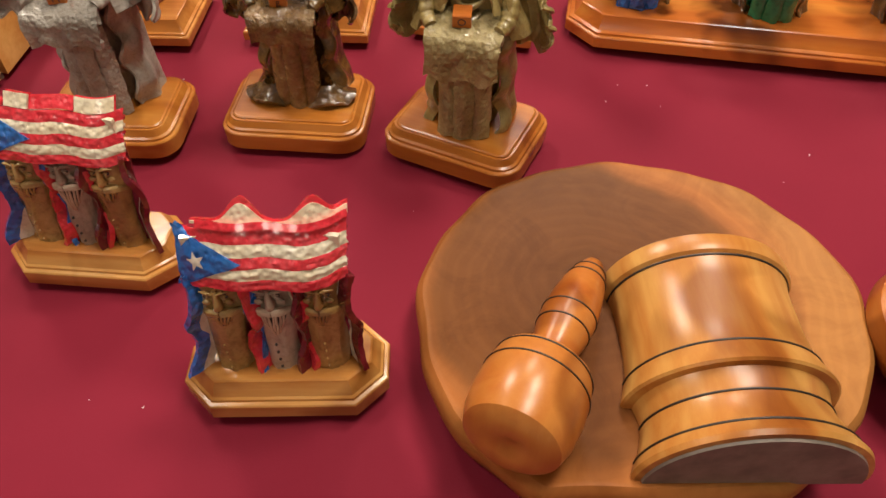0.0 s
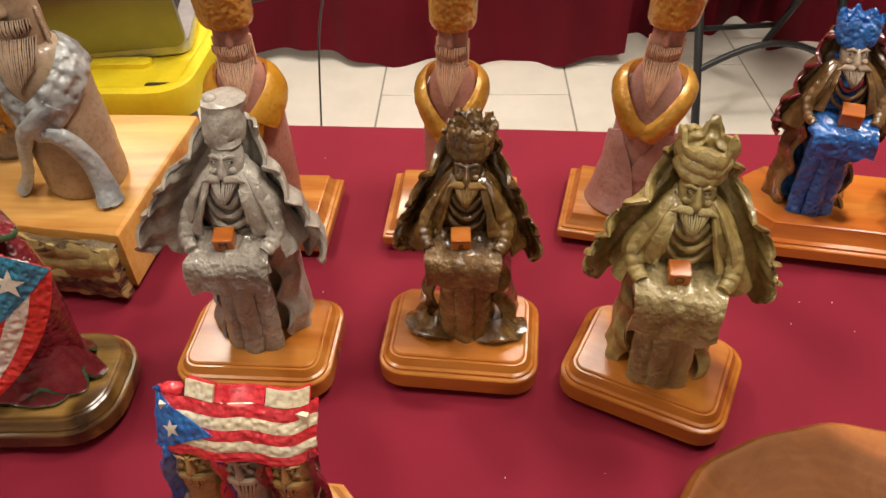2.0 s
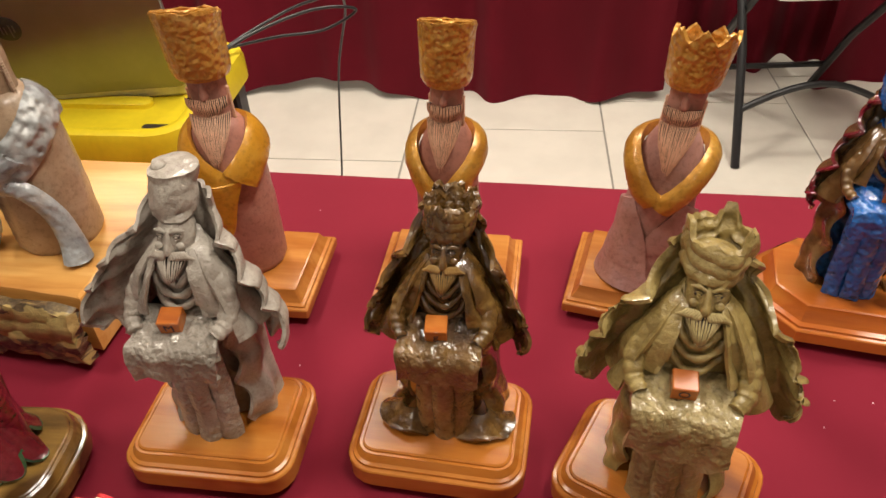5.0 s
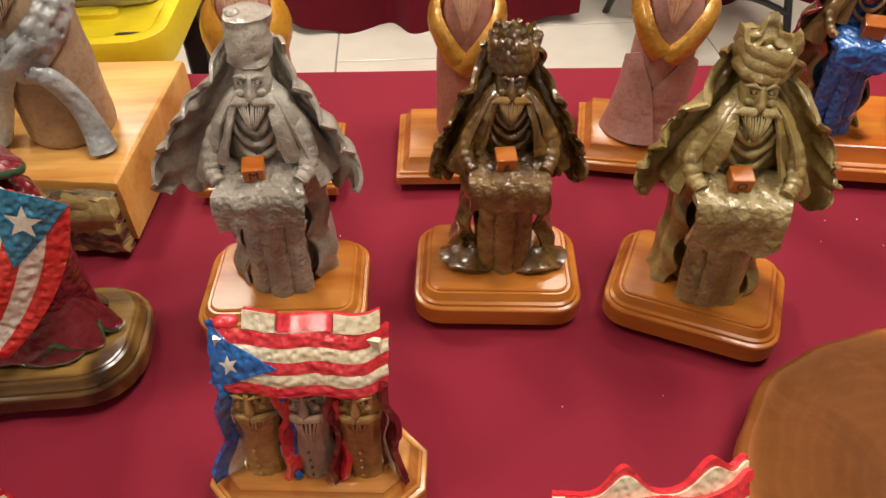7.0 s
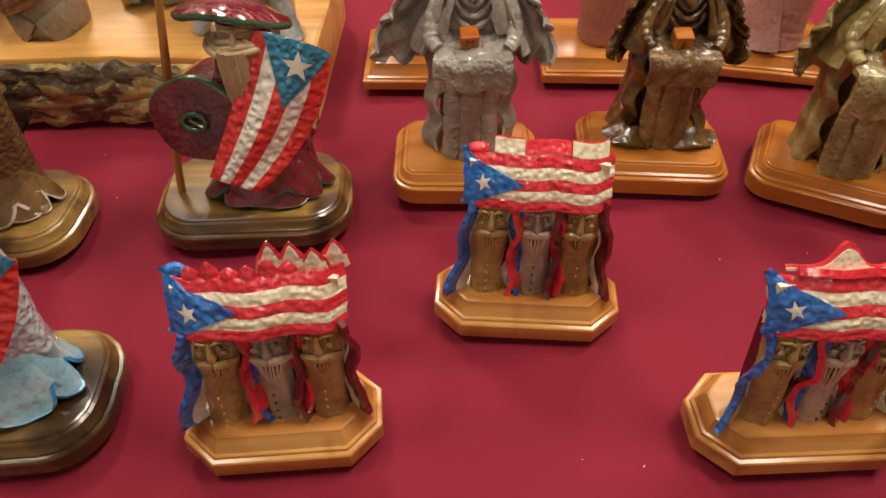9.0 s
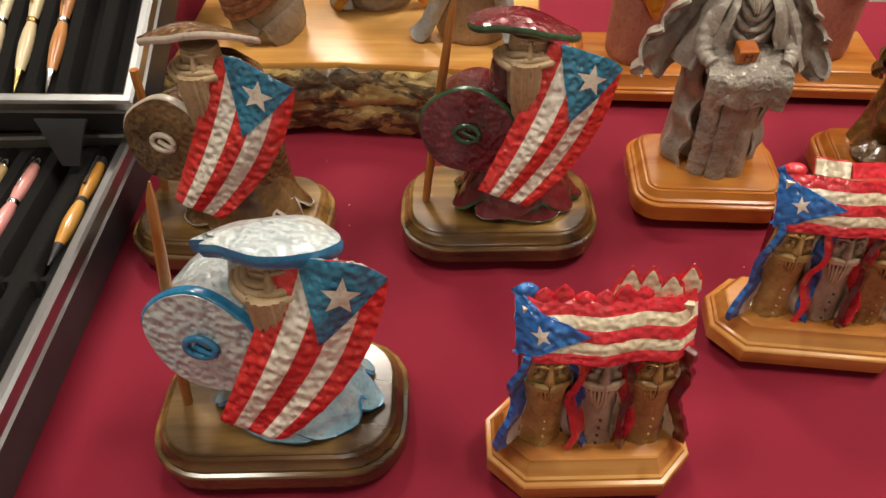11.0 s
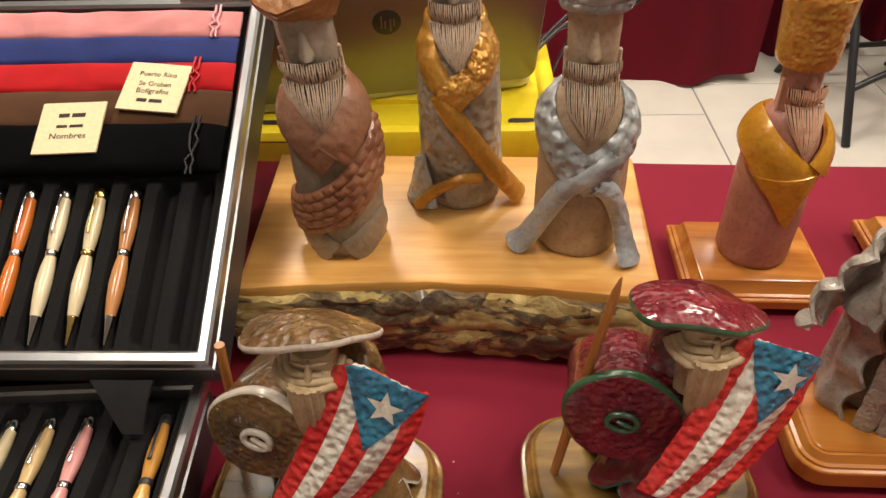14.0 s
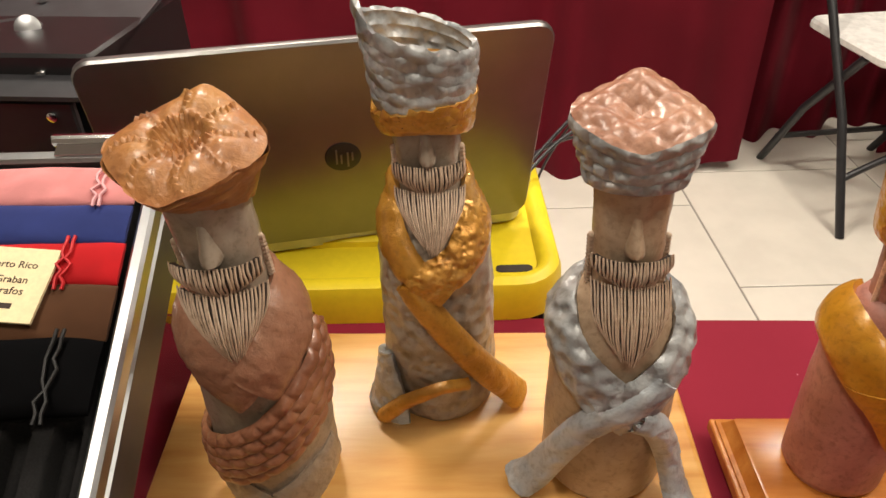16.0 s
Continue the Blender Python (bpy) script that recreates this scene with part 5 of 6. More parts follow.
def crest_peaks(sh, cloth, rd, cr, bl, seed, z1):
    def edge(u):
        return 0.12 + 0.95 * math.exp(-((u - 0.34) / 0.10) ** 2) + 0.95 * math.exp(-((u - 0.78) / 0.12) ** 2) + 0.25 * smoothstep(0.9, 1.0, u)
    for mt, dy, hh in ((cr, 0.013, 0.013), (rd, 0.0165, 0.0160)):
        def wall(u, v):
            x, y, z = cloth(0.10 + 0.90 * u, 1.0, 0.0)
            return (x, y + dy * 0.4 + 0.45 * v * hh * edge(u), z - 0.001 + 0.80 * v * hh * edge(u))
        sh.surface(wall, 48, 5, mt, thick=-0.003)
    def lip(u, v):
        x, y, z = cloth(0.15 + 0.85 * u, 1.0, 0.0)
        return (x, y + 0.001 + 0.003 * v, z - 0.001 + 0.003 * v)
    sh.surface(lip, 30, 3, rd, thick=-0.004)


flag_heads(-0.402, 0.262, 3, crest_spikes, "three clay heads under a red-spiked flag on a chamfered plinth", 41, 0.10, w=0.116)
flag_heads(-0.247, 0.355, -5, crest_blocks, "three clay heads under a block-topped flag on a chamfered plinth", 42, 0.1)
flag_heads(-0.097, 0.253, 1, crest_peaks, "three clay heads under a peaked flag on a chamfered plinth", 43, -0.05)


# ---- flag-bearing figures with a drum on dark plinths ----
def drummer(x, y, turn, cloak, scale, trim, disc_plain, label, seed, stick=True, hat_notch=False, top_flat=0.0, sink=0.0):
    r = root("drum_statuette", x, y, TABLE, turn, label, "statuette", "flag-bearing drum statuettes")
    plinth(r, SMOKED, "round", 0.152, 0.098, 0.024, 0.036, step=0.55, lip=0.007)
    CL, SC, TR, RD, WH, BL, IV, ST, DP = range(9)
    sh = Shape()
    b = 0.0235

    def lump(p, a):
        n = Vector((p.x, p.y, 0)).normalized() if (p.x or p.y) else Vector()
        return p + n * (0.004 * math.sin(a * 5 + seed) * max(0, 1 - p.z / 0.06) + 0.0015 * nz(p.x, p.y, p.z, 90, seed))
    sh.lathe([(0.030, 0), (0.031, 0.003), (0.030, 0.03), (0.030, 0.06), (0.030, 0.09), (0.026, 0.115), (0.012, 0.128)], 44, [CL, CL, SC, SC, SC, SC], at=(0.018, 0.006, b), sy=0.75, warp=lump)
    # skirts of the robe gathered on the plinth: two layers of sharp pleats with a trimmed hem
    for cx, cy, r0, r1, ht, ph in ((0.012, 0.000, 0.022, 0.041, 0.036, 0.0), (0.016, -0.006, 0.020, 0.035, 0.028, 1.7)):
        def flare(u, v):
            a = 2 * math.pi * u
            pleat = abs(math.sin(a * 2.5 + seed + ph + 0.7 * math.sin(2 * a)))
            rr = r0 + (r1 - r0) * v ** 0.8 * (0.66 + 0.42 * pleat) + 0.0015 * math.sin(5 * a + seed)
            z = ht * (1 - v) ** 1.5 + 0.016 * v * (1 - pleat) ** 1.4 + 0.001
            return crumple((cx + rr * math.cos(a) * 1.16, cy + rr * math.sin(a) * 0.80, b + z), 1, seed, 0.0010, 0.0005)
        sh.surface(flare, 120, 18, lambda u, v: TR if v > 0.92 else CL, wrap=True, thick=0.0026)
    # drum: a short barrel with a scaled head and a knotted ring on it
    tiltm = Matrix.Translation((-0.024, -0.016, 0.097)) @ Euler((radians(78), 0, radians(-12))).to_matrix().to_4x4()
    R = 0.0315
    wob = lambda p, a: p + Vector((p.x, p.y, 0)) * (0.05 * math.sin(a * 2 + seed) + 0.02 * math.sin(a * 5))
    sh.lathe([(R * 0.98, -0.046), (R, -0.040), (R * 0.98, -0.004)], 48, SC, m=tiltm, warp=wob)
    sh.lathe([(R * 1.01, -0.004), (R * 1.05, -0.002), (R * 1.05, 0.0015), (R * 1.00, 0.003)], 48, TR, m=tiltm, warp=wob)
    sh.lathe([(R * 1.00, 0.0008), (R * 0.99, 0.0036), (R * 0.5, 0.0042), (0.001, 0.0044)], 48, DP, m=tiltm, warp=wob)
    ring = [tiltm @ Vector((0.0085 * math.cos(t), 0.0058 * math.sin(t), 0.0058)) for t in [2 * math.pi * q / 18 for q in range(19)]]
    sh.tube(ring, 0.0021, 8, TR)
    sh.tube([tiltm @ Vector(q) for q in ((-0.003, 0.001, 0.006), (0.003, -0.001, 0.007), (0.009, -0.004, 0.0055))], 0.0016, 6, TR)
    # head, beard, moustache roll
    neck = len(sh.v)
    hx, hy = 0.014, -0.010
    sh.lathe([(0.012, 0.118), (0.0125, 0.13), (0.0135, 0.15), (0.012, 0.168)], 22, IV, at=(hx, hy, 0), sy=0.9)
    face(sh, IV, (hx, hy - 0.0125, 0.163), 0.022, 0.014, seed)
    sh.lathe([(0.004, 0), (0.0075, 0.008), (0.0088, 0.022), (0.0095, 0.036), (0.009, 0.044)], 40, IV, at=(hx - 0.002, hy - 0.017, 0.111), sy=0.62,
             warp=lambda p, a: p * 1.0 + Vector((p.x, p.y, 0)) * (0.10 * math.sin(a * 13)))
    for k in range(3):
        sh.tube([(hx + (0.0205 - 0.003 * k) * math.sin(t), hy - 0.001 - (0.0205 - 0.003 * k) * math.cos(t) * 0.85, 0.152 + 0.0028 * k + 0.0015 * math.sin(3 * t + k)) for t in [-1.7 + 0.34 * q for q in range(11)]], 0.0024, 8, IV)
    # hat: a wide soft brim, thicker at the centre
    def brim(sgn):
        def at(u, v):
            a = 2 * math.pi * u
            rr = v * (0.0325 + 0.003 * math.sin(2 * a + seed) + 0.0018 * math.sin(5 * a + seed))
            if hat_notch and abs(((a - 3.4) % 6.283) - 0.0) < 0.28 and v > 0.8:
                rr *= 0.82
            z = 0.1690 + 0.008 * (1 - v * v) * (1 if sgn > 0 else 0.1) - (0.0 if sgn > 0 else 0.0085 if hat_notch else 0.0050) * v - rr * math.sin(a) * (0.42 - 0.22 * top_flat)
            z += 0.0028 * v * math.sin(2 * a + seed * 1.3) + 0.0008 * nz(a * 3, v * 6, seed)
            return (0.010 + rr * math.cos(a) * 1.02, 0.0 + rr * math.sin(a) * 0.84, z - 0.14 * rr * math.cos(a) * top_flat)
        return at
    up, dn = brim(1), brim(-1)
    sh.surface(up, 60, 12, SC, wrap=True)
    sh.surface(dn, 60, 8, CL, wrap=True)
    sh.surface(lambda u, v: tuple(Vector(up(u, 1.0)).lerp(Vector(dn(u, 1.0)), v) + Vector((math.cos(2 * math.pi * u), math.sin(2 * math.pi * u), 0)) * 0.0012 * math.sin(math.pi * v)), 60, 4, TR, wrap=True)
    for i in range(neck, len(sh.v)):
        sh.v[i] = (sh.v[i][0] + 0.4 * sink, sh.v[i][1], sh.v[i][2] - sink)
    # flag cape from the shoulder down to the plinth's front
    A, B, C, D = Vector((0.026, -0.018, 0.160)), Vector((0.074, -0.020, 0.143)), Vector((-0.018, -0.044, 0.068)), Vector((0.016, -0.050, 0.057))
    mid0, mid1 = Vector((0.006, -0.038, 0.116)), Vector((0.066, -0.038, 0.096))

    def cape(u, v, lift):
        def curve(p, m, q):
            return p * (1 - u) ** 2 + m * 2 * u * (1 - u) + q * u * u
        left, right = curve(A, mid0, C), curve(B, mid1, D)
        p = left.lerp(right, v)
        p += Vector((0.2, -0.85, 0.45)) * (lift + 0.005 * math.sin(math.pi * v) + 0.0016 * math.sin(v * 8 + u * 5 + seed) + cells(v * 2 * math.pi, u, 9, 15, 0.0009))
        p.z += (0.003 * math.sin(v * 6 + seed) + 0.009 * math.sin(math.pi * v)) * (1 - u) ** 4
        return p
    for i in range(5):
        v0, v1 = i / 5, (i + 1) / 5
        sh.surface(lambda u, v: cape(u, v0 + (v1 - v0) * v, 0.0004 * math.sin(math.pi * v)), 60, 8, WH if i % 2 else RD, thick=0.0028)
    tri = 0.40
    sh.surface(lambda u, v: cape(u * tri * (1 - abs(2 * v - 1)), 0.13 + 0.87 * v, 0.0012), 22, 26, BL, thick=0.002)
    star_on(sh, ST, cape, (tri * 0.34, 0.60), (0.085, 0.19), 0.0034, 0.4)
    sh.make("figure", [cloak, scale, trim, RED_SCALE, CREAM_SCALE, TEAL, IVORY, WHITE_GLAZE, disc_plain], r, 50)
    if stick:
        Shape().tube([(-0.056, -0.004, 0.022), (-0.050, -0.002, 0.07), (-0.041, 0.002, 0.13), (-0.034, 0.004, 0.176), (-0.032, 0.005, 0.186)], [0.0030, 0.0034, 0.0032, 0.0026, 0.0006], 8).make("stick", STICK_WOOD, r, 60, "thin pointed wooden stick")
    else:
        Shape().tube([(-0.060, 0.016, 0.022), (-0.056, 0.02, 0.08), (-0.054, 0.022, 0.128)], 0.0032, 8).make("stick", STICK_WOOD, r, 60, "short wooden stick")
    return r


drummer(-0.655, 0.449, -3, UMBER, UMBER_SCALE, WHITE_GLAZE, UMBER_SCALE, "umber-glazed drum statuette wrapped in a flag on dark plinth", 51, stick=False)
drummer(-0.450, 0.464, 2, WINE, WINE_SCALE, GREEN, WINE_SCALE, "wine-red drum statuette wrapped in a flag on dark plinth", 52, top_flat=1.0)
drummer(-0.583, 0.279, 3, ICE_PLAIN, ICE, BRIGHT_BLUE, ICE, "pale silver-blue drum statuette wrapped in a flag on dark plinth", 53, hat_notch=True, sink=0.013)


# ---- gavel sculpture on a tree slice ----
def gavel_sculpture():
    r = root("gavel_sculpture", 0.120, 0.280, TABLE, 0, "varnished tree slice carrying a turned gavel and sound block", "sculpture")
    slice_mat, nt, b = nodes_of("tree_slice")
    tc = nt.nodes.new("ShaderNodeTexCoord")
    mp = nt.nodes.new("ShaderNodeMapping")
    mp.inputs["Location"].default_value = (0.02, -0.02, 0)
    nt.links.new(tc.outputs["Object"], mp.inputs["Vector"])
    ln = nt.nodes.new("ShaderNodeVectorMath")
    ln.operation = "LENGTH"
    flat = nt.nodes.new("ShaderNodeVectorMath")
    flat.operation = "MULTIPLY"
    flat.inputs[1].default_value = (1.0, 0.86, 0.0)
    nt.links.new(mp.outputs["Vector"], flat.inputs[0])
    wav = tex(nt, mp.outputs["Vector"], 9, 3, 0.5)
    off = add(nt, "ShaderNodeMath", operation="MULTIPLY_ADD")
    nt.links.new(wav, off.inputs[0])
    off.inputs[1].default_value = 0.05
    nt.links.new(flat.outputs[0], ln.inputs[0])
    nt.links.new(ln.outputs["Value"], off.inputs[2])
    heart = ramp(nt, off.outputs[0], [(0.0, (0.12, 0.042, 0.012)), (0.125, (0.185, 0.066, 0.018)), (0.142, (0.44, 0.155, 0.04)), (0.17, (0.42, 0.18, 0.048))])
    rings = add(nt, "ShaderNodeMath", operation="SINE")
    mul = add(nt, "ShaderNodeMath", operation="MULTIPLY")
    mul.inputs[1].default_value = 620.0
    nt.links.new(off.outputs[0], mul.inputs[0])
    nt.links.new(mul.outputs[0], rings.inputs[0])
    tone = ramp(nt, rings.outputs[0], [(0.0, (0.93, 0.91, 0.89)), (0.9, (1, 1, 1))])
    streak = ramp(nt, tex(nt, mp.outputs["Vector"], 22, 6, 0.7, 1.0), [(0.35, (0.72, 0.68, 0.62)), (0.6, (1, 1, 1))])
    prev = heart
    for t in (tone, streak):
        mm = add(nt, "ShaderNodeMixRGB", blend_type="MULTIPLY", Fac=0.8)
        nt.links.new(prev, mm.inputs[1])
        nt.links.new(t, mm.inputs[2])
        prev = mm.outputs[0]
    nt.links.new(prev, b.inputs["Base Color"])
    b.inputs["Roughness"].default_value = 0.42
    b.inputs["Specular IOR Level"].default_value = 0.1
    b.inputs["Coat Weight"].default_value = 0.0
    b.inputs["Coat Roughness"].default_value = 0.3
    bump(nt, b, rings.outputs[0], 0.06, 0.0004)

    def rim(a):
        x, y = math.cos(a), math.sin(a)
        rr = 0.1385 + 0.004 * math.sin(2 * a + 0.6) + 0.002 * math.sin(3 * a + 1.0) + 0.0012 * math.sin(9 * a) + 0.0008 * math.sin(17 * a)
        px, py = rr * x * 1.03 + 0.006, rr * y * 1.03 + 0.005
        return px, max(py, -0.122 + 0.001 * math.sin(9 * a))
    rows = []
    for s, z in ((0.955, 0.0), (0.97, 0.002), (1.0, 0.016), (1.0, 0.024), (0.99, 0.029), (0.965, 0.032), (0.94, 0.032), (0.92, 0.0305)):
        rows.append([Vector((rim(2 * math.pi * i / 120)[0] * s, rim(2 * math.pi * i / 120)[1] * s, z)) for i in range(120)])
    sl = Shape().rings(rows, 0).make("tree_slice", slice_mat, r, 35, "polished tree slice with a pale sapwood rim")
    top = 0.0305

    # half-round sound block, its axis lying on the slice
    prof = [(0.000, 0.0575), (0.002, 0.0600), (0.010, 0.0610), (0.014, 0.0600), (0.0155, 0.0575), (0.020, 0.0562), (0.030, 0.0552), (0.060, 0.0550), (0.074, 0.0565), (0.082, 0.0590), (0.092, 0.0625),
            (0.0935, 0.0610), (0.094, 0.0560), (0.104, 0.0535), (0.112, 0.0545), (0.122, 0.0580), (0.134, 0.0640), (0.137, 0.0630), (0.1375, 0.0600)]

    def half(rr, ax, n=40):
        ring = [Vector((rr * math.cos(math.pi * i / n), -ax, rr * 0.82 * math.sin(math.pi * i / n))) for i in range(n + 1)]
        return ring
    sh = Shape()
    sh.rings([half(rr, ax) for ax, rr in prof], 0)
    blk = sh.make("sound_block", GAVEL_PALE, r, 30, "half-round turned sound block")
    blk.matrix_basis = pose(0.043, 0.024, top - 0.001, 0, 0, 0.5)
    for ax in (0.0165, 0.078, 0.107, 0.127):
        rr = np.interp(ax, [p[0] for p in prof], [p[1] for p in prof]) + 0.0002
        Shape().tube([Vector((rr * math.cos(t), -ax, rr * 0.82 * math.sin(t))) for t in [math.pi * i / 36 for i in range(37)]], 0.0007, 6).make("groove", BURNT, blk, 60)
    cap = Shape().rings([[v + Vector((0, 0, 0)) for v in half(0.0595, 0.1376)], [v for v in half(0.0590, 0.1392)]], 0).make("end_face", plain("sanded_end_grain", (0.20, 0.16, 0.13), 0.55, grain=60, dirt=0.25), blk, 20, "flat greyish end face")

    # gavel lying on the slice, handle to the back
    prof = [(0.0, 0.0015), (0.004, 0.0065), (0.012, 0.0100), (0.025, 0.0135), (0.040, 0.0158), (0.055, 0.0168), (0.068, 0.0158), (0.080, 0.0135), (0.089, 0.0125), (0.093, 0.0165), (0.0945, 0.024), (0.098, 0.0280),
            (0.110, 0.0305), (0.124, 0.0312), (0.138, 0.0300), (0.147, 0.0270), (0.151, 0.0210), (0.1515, 0.009), (0.149, 0.004)]
    q = Vector((-0.066, -0.137, 0.014)).to_track_quat("Z", "Y").to_matrix().to_4x4()
    g = Shape()
    g.lathe([(rr, ax) for ax, rr in prof], 44, 0)
    gv = g.make("gavel", GAVEL, r, 35, "turned glossy reddish wooden gavel")
    gv.matrix_basis = Matrix.Translation((-0.022, 0.026, top + 0.0175)) @ q
    for ax in (0.013, 0.021, 0.054, 0.066, 0.1, 0.112):
        rr = float(np.interp(ax, [p[0] for p in prof], [p[1] for p in prof])) + 0.0001
        Shape().tube([Vector((rr * math.cos(t), rr * math.sin(t), ax)) for t in [2 * math.pi * i / 36 for i in range(37)]], 0.0006, 6).make("groove", BURNT, gv, 60)
    return r


gavel_sculpture()

bowl = Shape()
bowl.lathe([(0.03, 0), (0.045, 0.003), (0.060, 0.018), (0.064, 0.032), (0.060, 0.044), (0.054, 0.047), (0.048, 0.040), (0.02, 0.012)], 48, 0)
bw = bowl.make("wooden_bowl", GAVEL, None, 40)
bw.location = (0.328, 0.255, TABLE)
tagged(bw, "round glossy orange wooden bowl standing beside the gavel sculpture", "bowl")


# ---- pen display cases ----
def display_case(name, m, w, d, slots_y, label, deep=0.045, tilt=False):
    """An aluminium-framed case with a grooved foam bed; its origin is the front right corner of the rim, x to the right, y to the back."""
    r = root(name, 0, 0, 0, 0, label, "display case", "aluminium pen cases")
    r.matrix_basis = m
    sh = Shape()
    t = 0.009
    prof = [(-0.0, -deep), (0.0, -0.016), (0.0025, -0.015), (0.0025, -0.012), (0.0, -0.011), (0.0, -0.002), (0.002, 0.0), (t - 0.002, 0.0), (t, -0.002), (t, -0.012)]
    # frame: a moulding run round the four sides
    rows = []
    for ins, z in prof:
        rows.append([Vector((-ins, ins, z)), Vector((-ins, d - ins, z)), Vector((-w + ins, d - ins, z)), Vector((-w + ins, ins, z))])
    sh.rings(rows, [1 if k == 0 else 0 for k in range(len(rows) - 1)], cap=False)
    sh.make("frame", [STEEL, DARK_GREY], r, 25, "brushed aluminium frame")
    Shape().box((-w / 2, d / 2, -deep + 0.002), (w - 0.002, d - 0.002, 0.004), 0).make("bottom", DARK_GREY, r)

    def bed(u, v):
        x, y = -w + t + u * (w - 2 * t), t + v * (d - 2 * t)
        z = -0.010
        for y0, y1 in slots_y:
            if y0 - 0.012 < y < y1 + 0.012:
                k = round((-x - 0.0245) / 0.0262)
                cx = -(0.0245 + 0.0262 * k)
                if k >= 0:
                    yy = min(max(y, y0 + 0.0065), y1 - 0.0065)
                    dd = math.hypot(x - cx, y - yy)
                    z -= 0.013 * (1 - smoothstep(0.0062, 0.0080, dd))
        return (x, y, z)
    Shape().surface(bed, int(w / 0.0016), int(d / 0.0035), 0).make("foam_bed", FOAM, r, 60, "black foam bed with long finger-shaped slots")
    return r


def pen(m, body, metal, upper=None):
    r = root("pen", 0, 0, 0, 0, "turned twist pen with %s barrel lying in a foam slot" % body[1], "pen", "turned pens")
    r.matrix_basis = m
    turn = Matrix.Rotation(radians(-90), 4, "X")
    def bit(name, prof, mat, label=""):
        return Shape().lathe(prof, 14, 0, m=turn).make(name, mat, r, 40, label)
    bit("tip", [(0.0006, -0.002), (0.0012, 0.001), (0.0026, 0.012), (0.0035, 0.017), (0.0036, 0.0185)], metal, "polished metal tip")
    bit("lower_barrel", [(0.0036, 0.0185), (0.0050, 0.030), (0.0058, 0.042), (0.0052, 0.054), (0.0038, 0.0635)], body[0])
    bit("centre_band", [(0.0040, 0.0635), (0.0046, 0.0645), (0.0046, 0.0672), (0.0040, 0.0682)], metal)
    bit("upper_barrel", [(0.0038, 0.0682), (0.0050, 0.078), (0.0056, 0.088), (0.0050, 0.100), (0.0040, 0.110)], upper or body[0])
    bit("cap", [(0.0040, 0.110), (0.0044, 0.111), (0.0042, 0.1155), (0.0028, 0.1185), (0.0008, 0.1192)], metal)
    Shape().tube([(0, 0.115, 0.0035), (0, 0.113, 0.0068), (0, 0.100, 0.0073), (0, 0.086, 0.0068), (0, 0.080, 0.0066)], [0.0012, 0.0017, 0.0014, 0.0011, 0.0017], 8, flat=0.7).make("clip", metal, r, 60)
    return r


def barrel(name, dark, mid, light):
    return wood(name, dark, mid, light, along="y", scale=3, gloss=0.15, coat=0.9)


P_BROWN = (barrel("pen_brown", (0.36, 0.13, 0.04), (0.5, 0.21, 0.07), (0.56, 0.28, 0.11)), "brown wooden")
P_CREAM = (barrel("pen_cream", (0.62, 0.48, 0.27), (0.72, 0.60, 0.38), (0.78, 0.68, 0.48)), "cream wooden")
P_ORANGE = (barrel("pen_orange", (0.5, 0.10, 0.015), (0.62, 0.16, 0.02), (0.68, 0.22, 0.04)), "orange")
P_PINK = (barrel("pen_pink", (0.62, 0.20, 0.20), (0.72, 0.30, 0.29), (0.76, 0.38, 0.35)), "pink")
P_TAN = (barrel("pen_tan", (0.4, 0.24, 0.1), (0.52, 0.34, 0.15), (0.6, 0.42, 0.2)), "tan wooden")
P_AMBER = (barrel("pen_amber", (0.5, 0.22, 0.04), (0.62, 0.30, 0.06), (0.68, 0.38, 0.1)), "amber wooden")

UP = pose(-0.731, 0.496, 0.826, 25.5, 0, 0.0)
LOW = pose(-0.731, 0.207, 0.786, 0.0, 0, 3.0)
display_case("pen_case", UP, 0.42, 0.312, ((0.012, 0.142),), "aluminium pen case propped at a slant, holding pens and pouches")
display_case("pen_case", LOW, 0.42, 0.312, ((0.158, 0.300), (0.012, 0.150)), "aluminium pen display case lying flat, filled with turned pens")
for k, kind, metal in ((2, P_BROWN, CHROME), (3, P_CREAM, BRASS), (4, P_CREAM, CHROME), (5, P_ORANGE, CHROME), (6, P_ORANGE, CHROME), (7, P_BROWN, CHROME)):
    pen(UP @ pose(-(0.0245 + 0.0262 * k), 0.018, -0.0125, 0, 0, 0), kind, metal, P_BROWN[0] if k == 2 else None)
for k, kind, metal in ((0, P_AMBER, DARK_GREY), (2, P_PINK, CHROME), (3, P_TAN, CHROME), (4, P_CREAM, CHROME), (5, P_BROWN, CHROME)):
    pen(LOW @ pose(-(0.0245 + 0.0262 * k), 0.170, -0.0125, 0, 0, 0), kind, metal)
for k, kind, metal in ((1, P_BROWN, CHROME), (2, P_AMBER, BRASS), (3, P_BROWN, CHROME), (4, P_TAN, CHROME)):
    pen(LOW @ pose(-(0.0245 + 0.0262 * k), 0.024, -0.0125, 0, 0, 0), kind, metal)


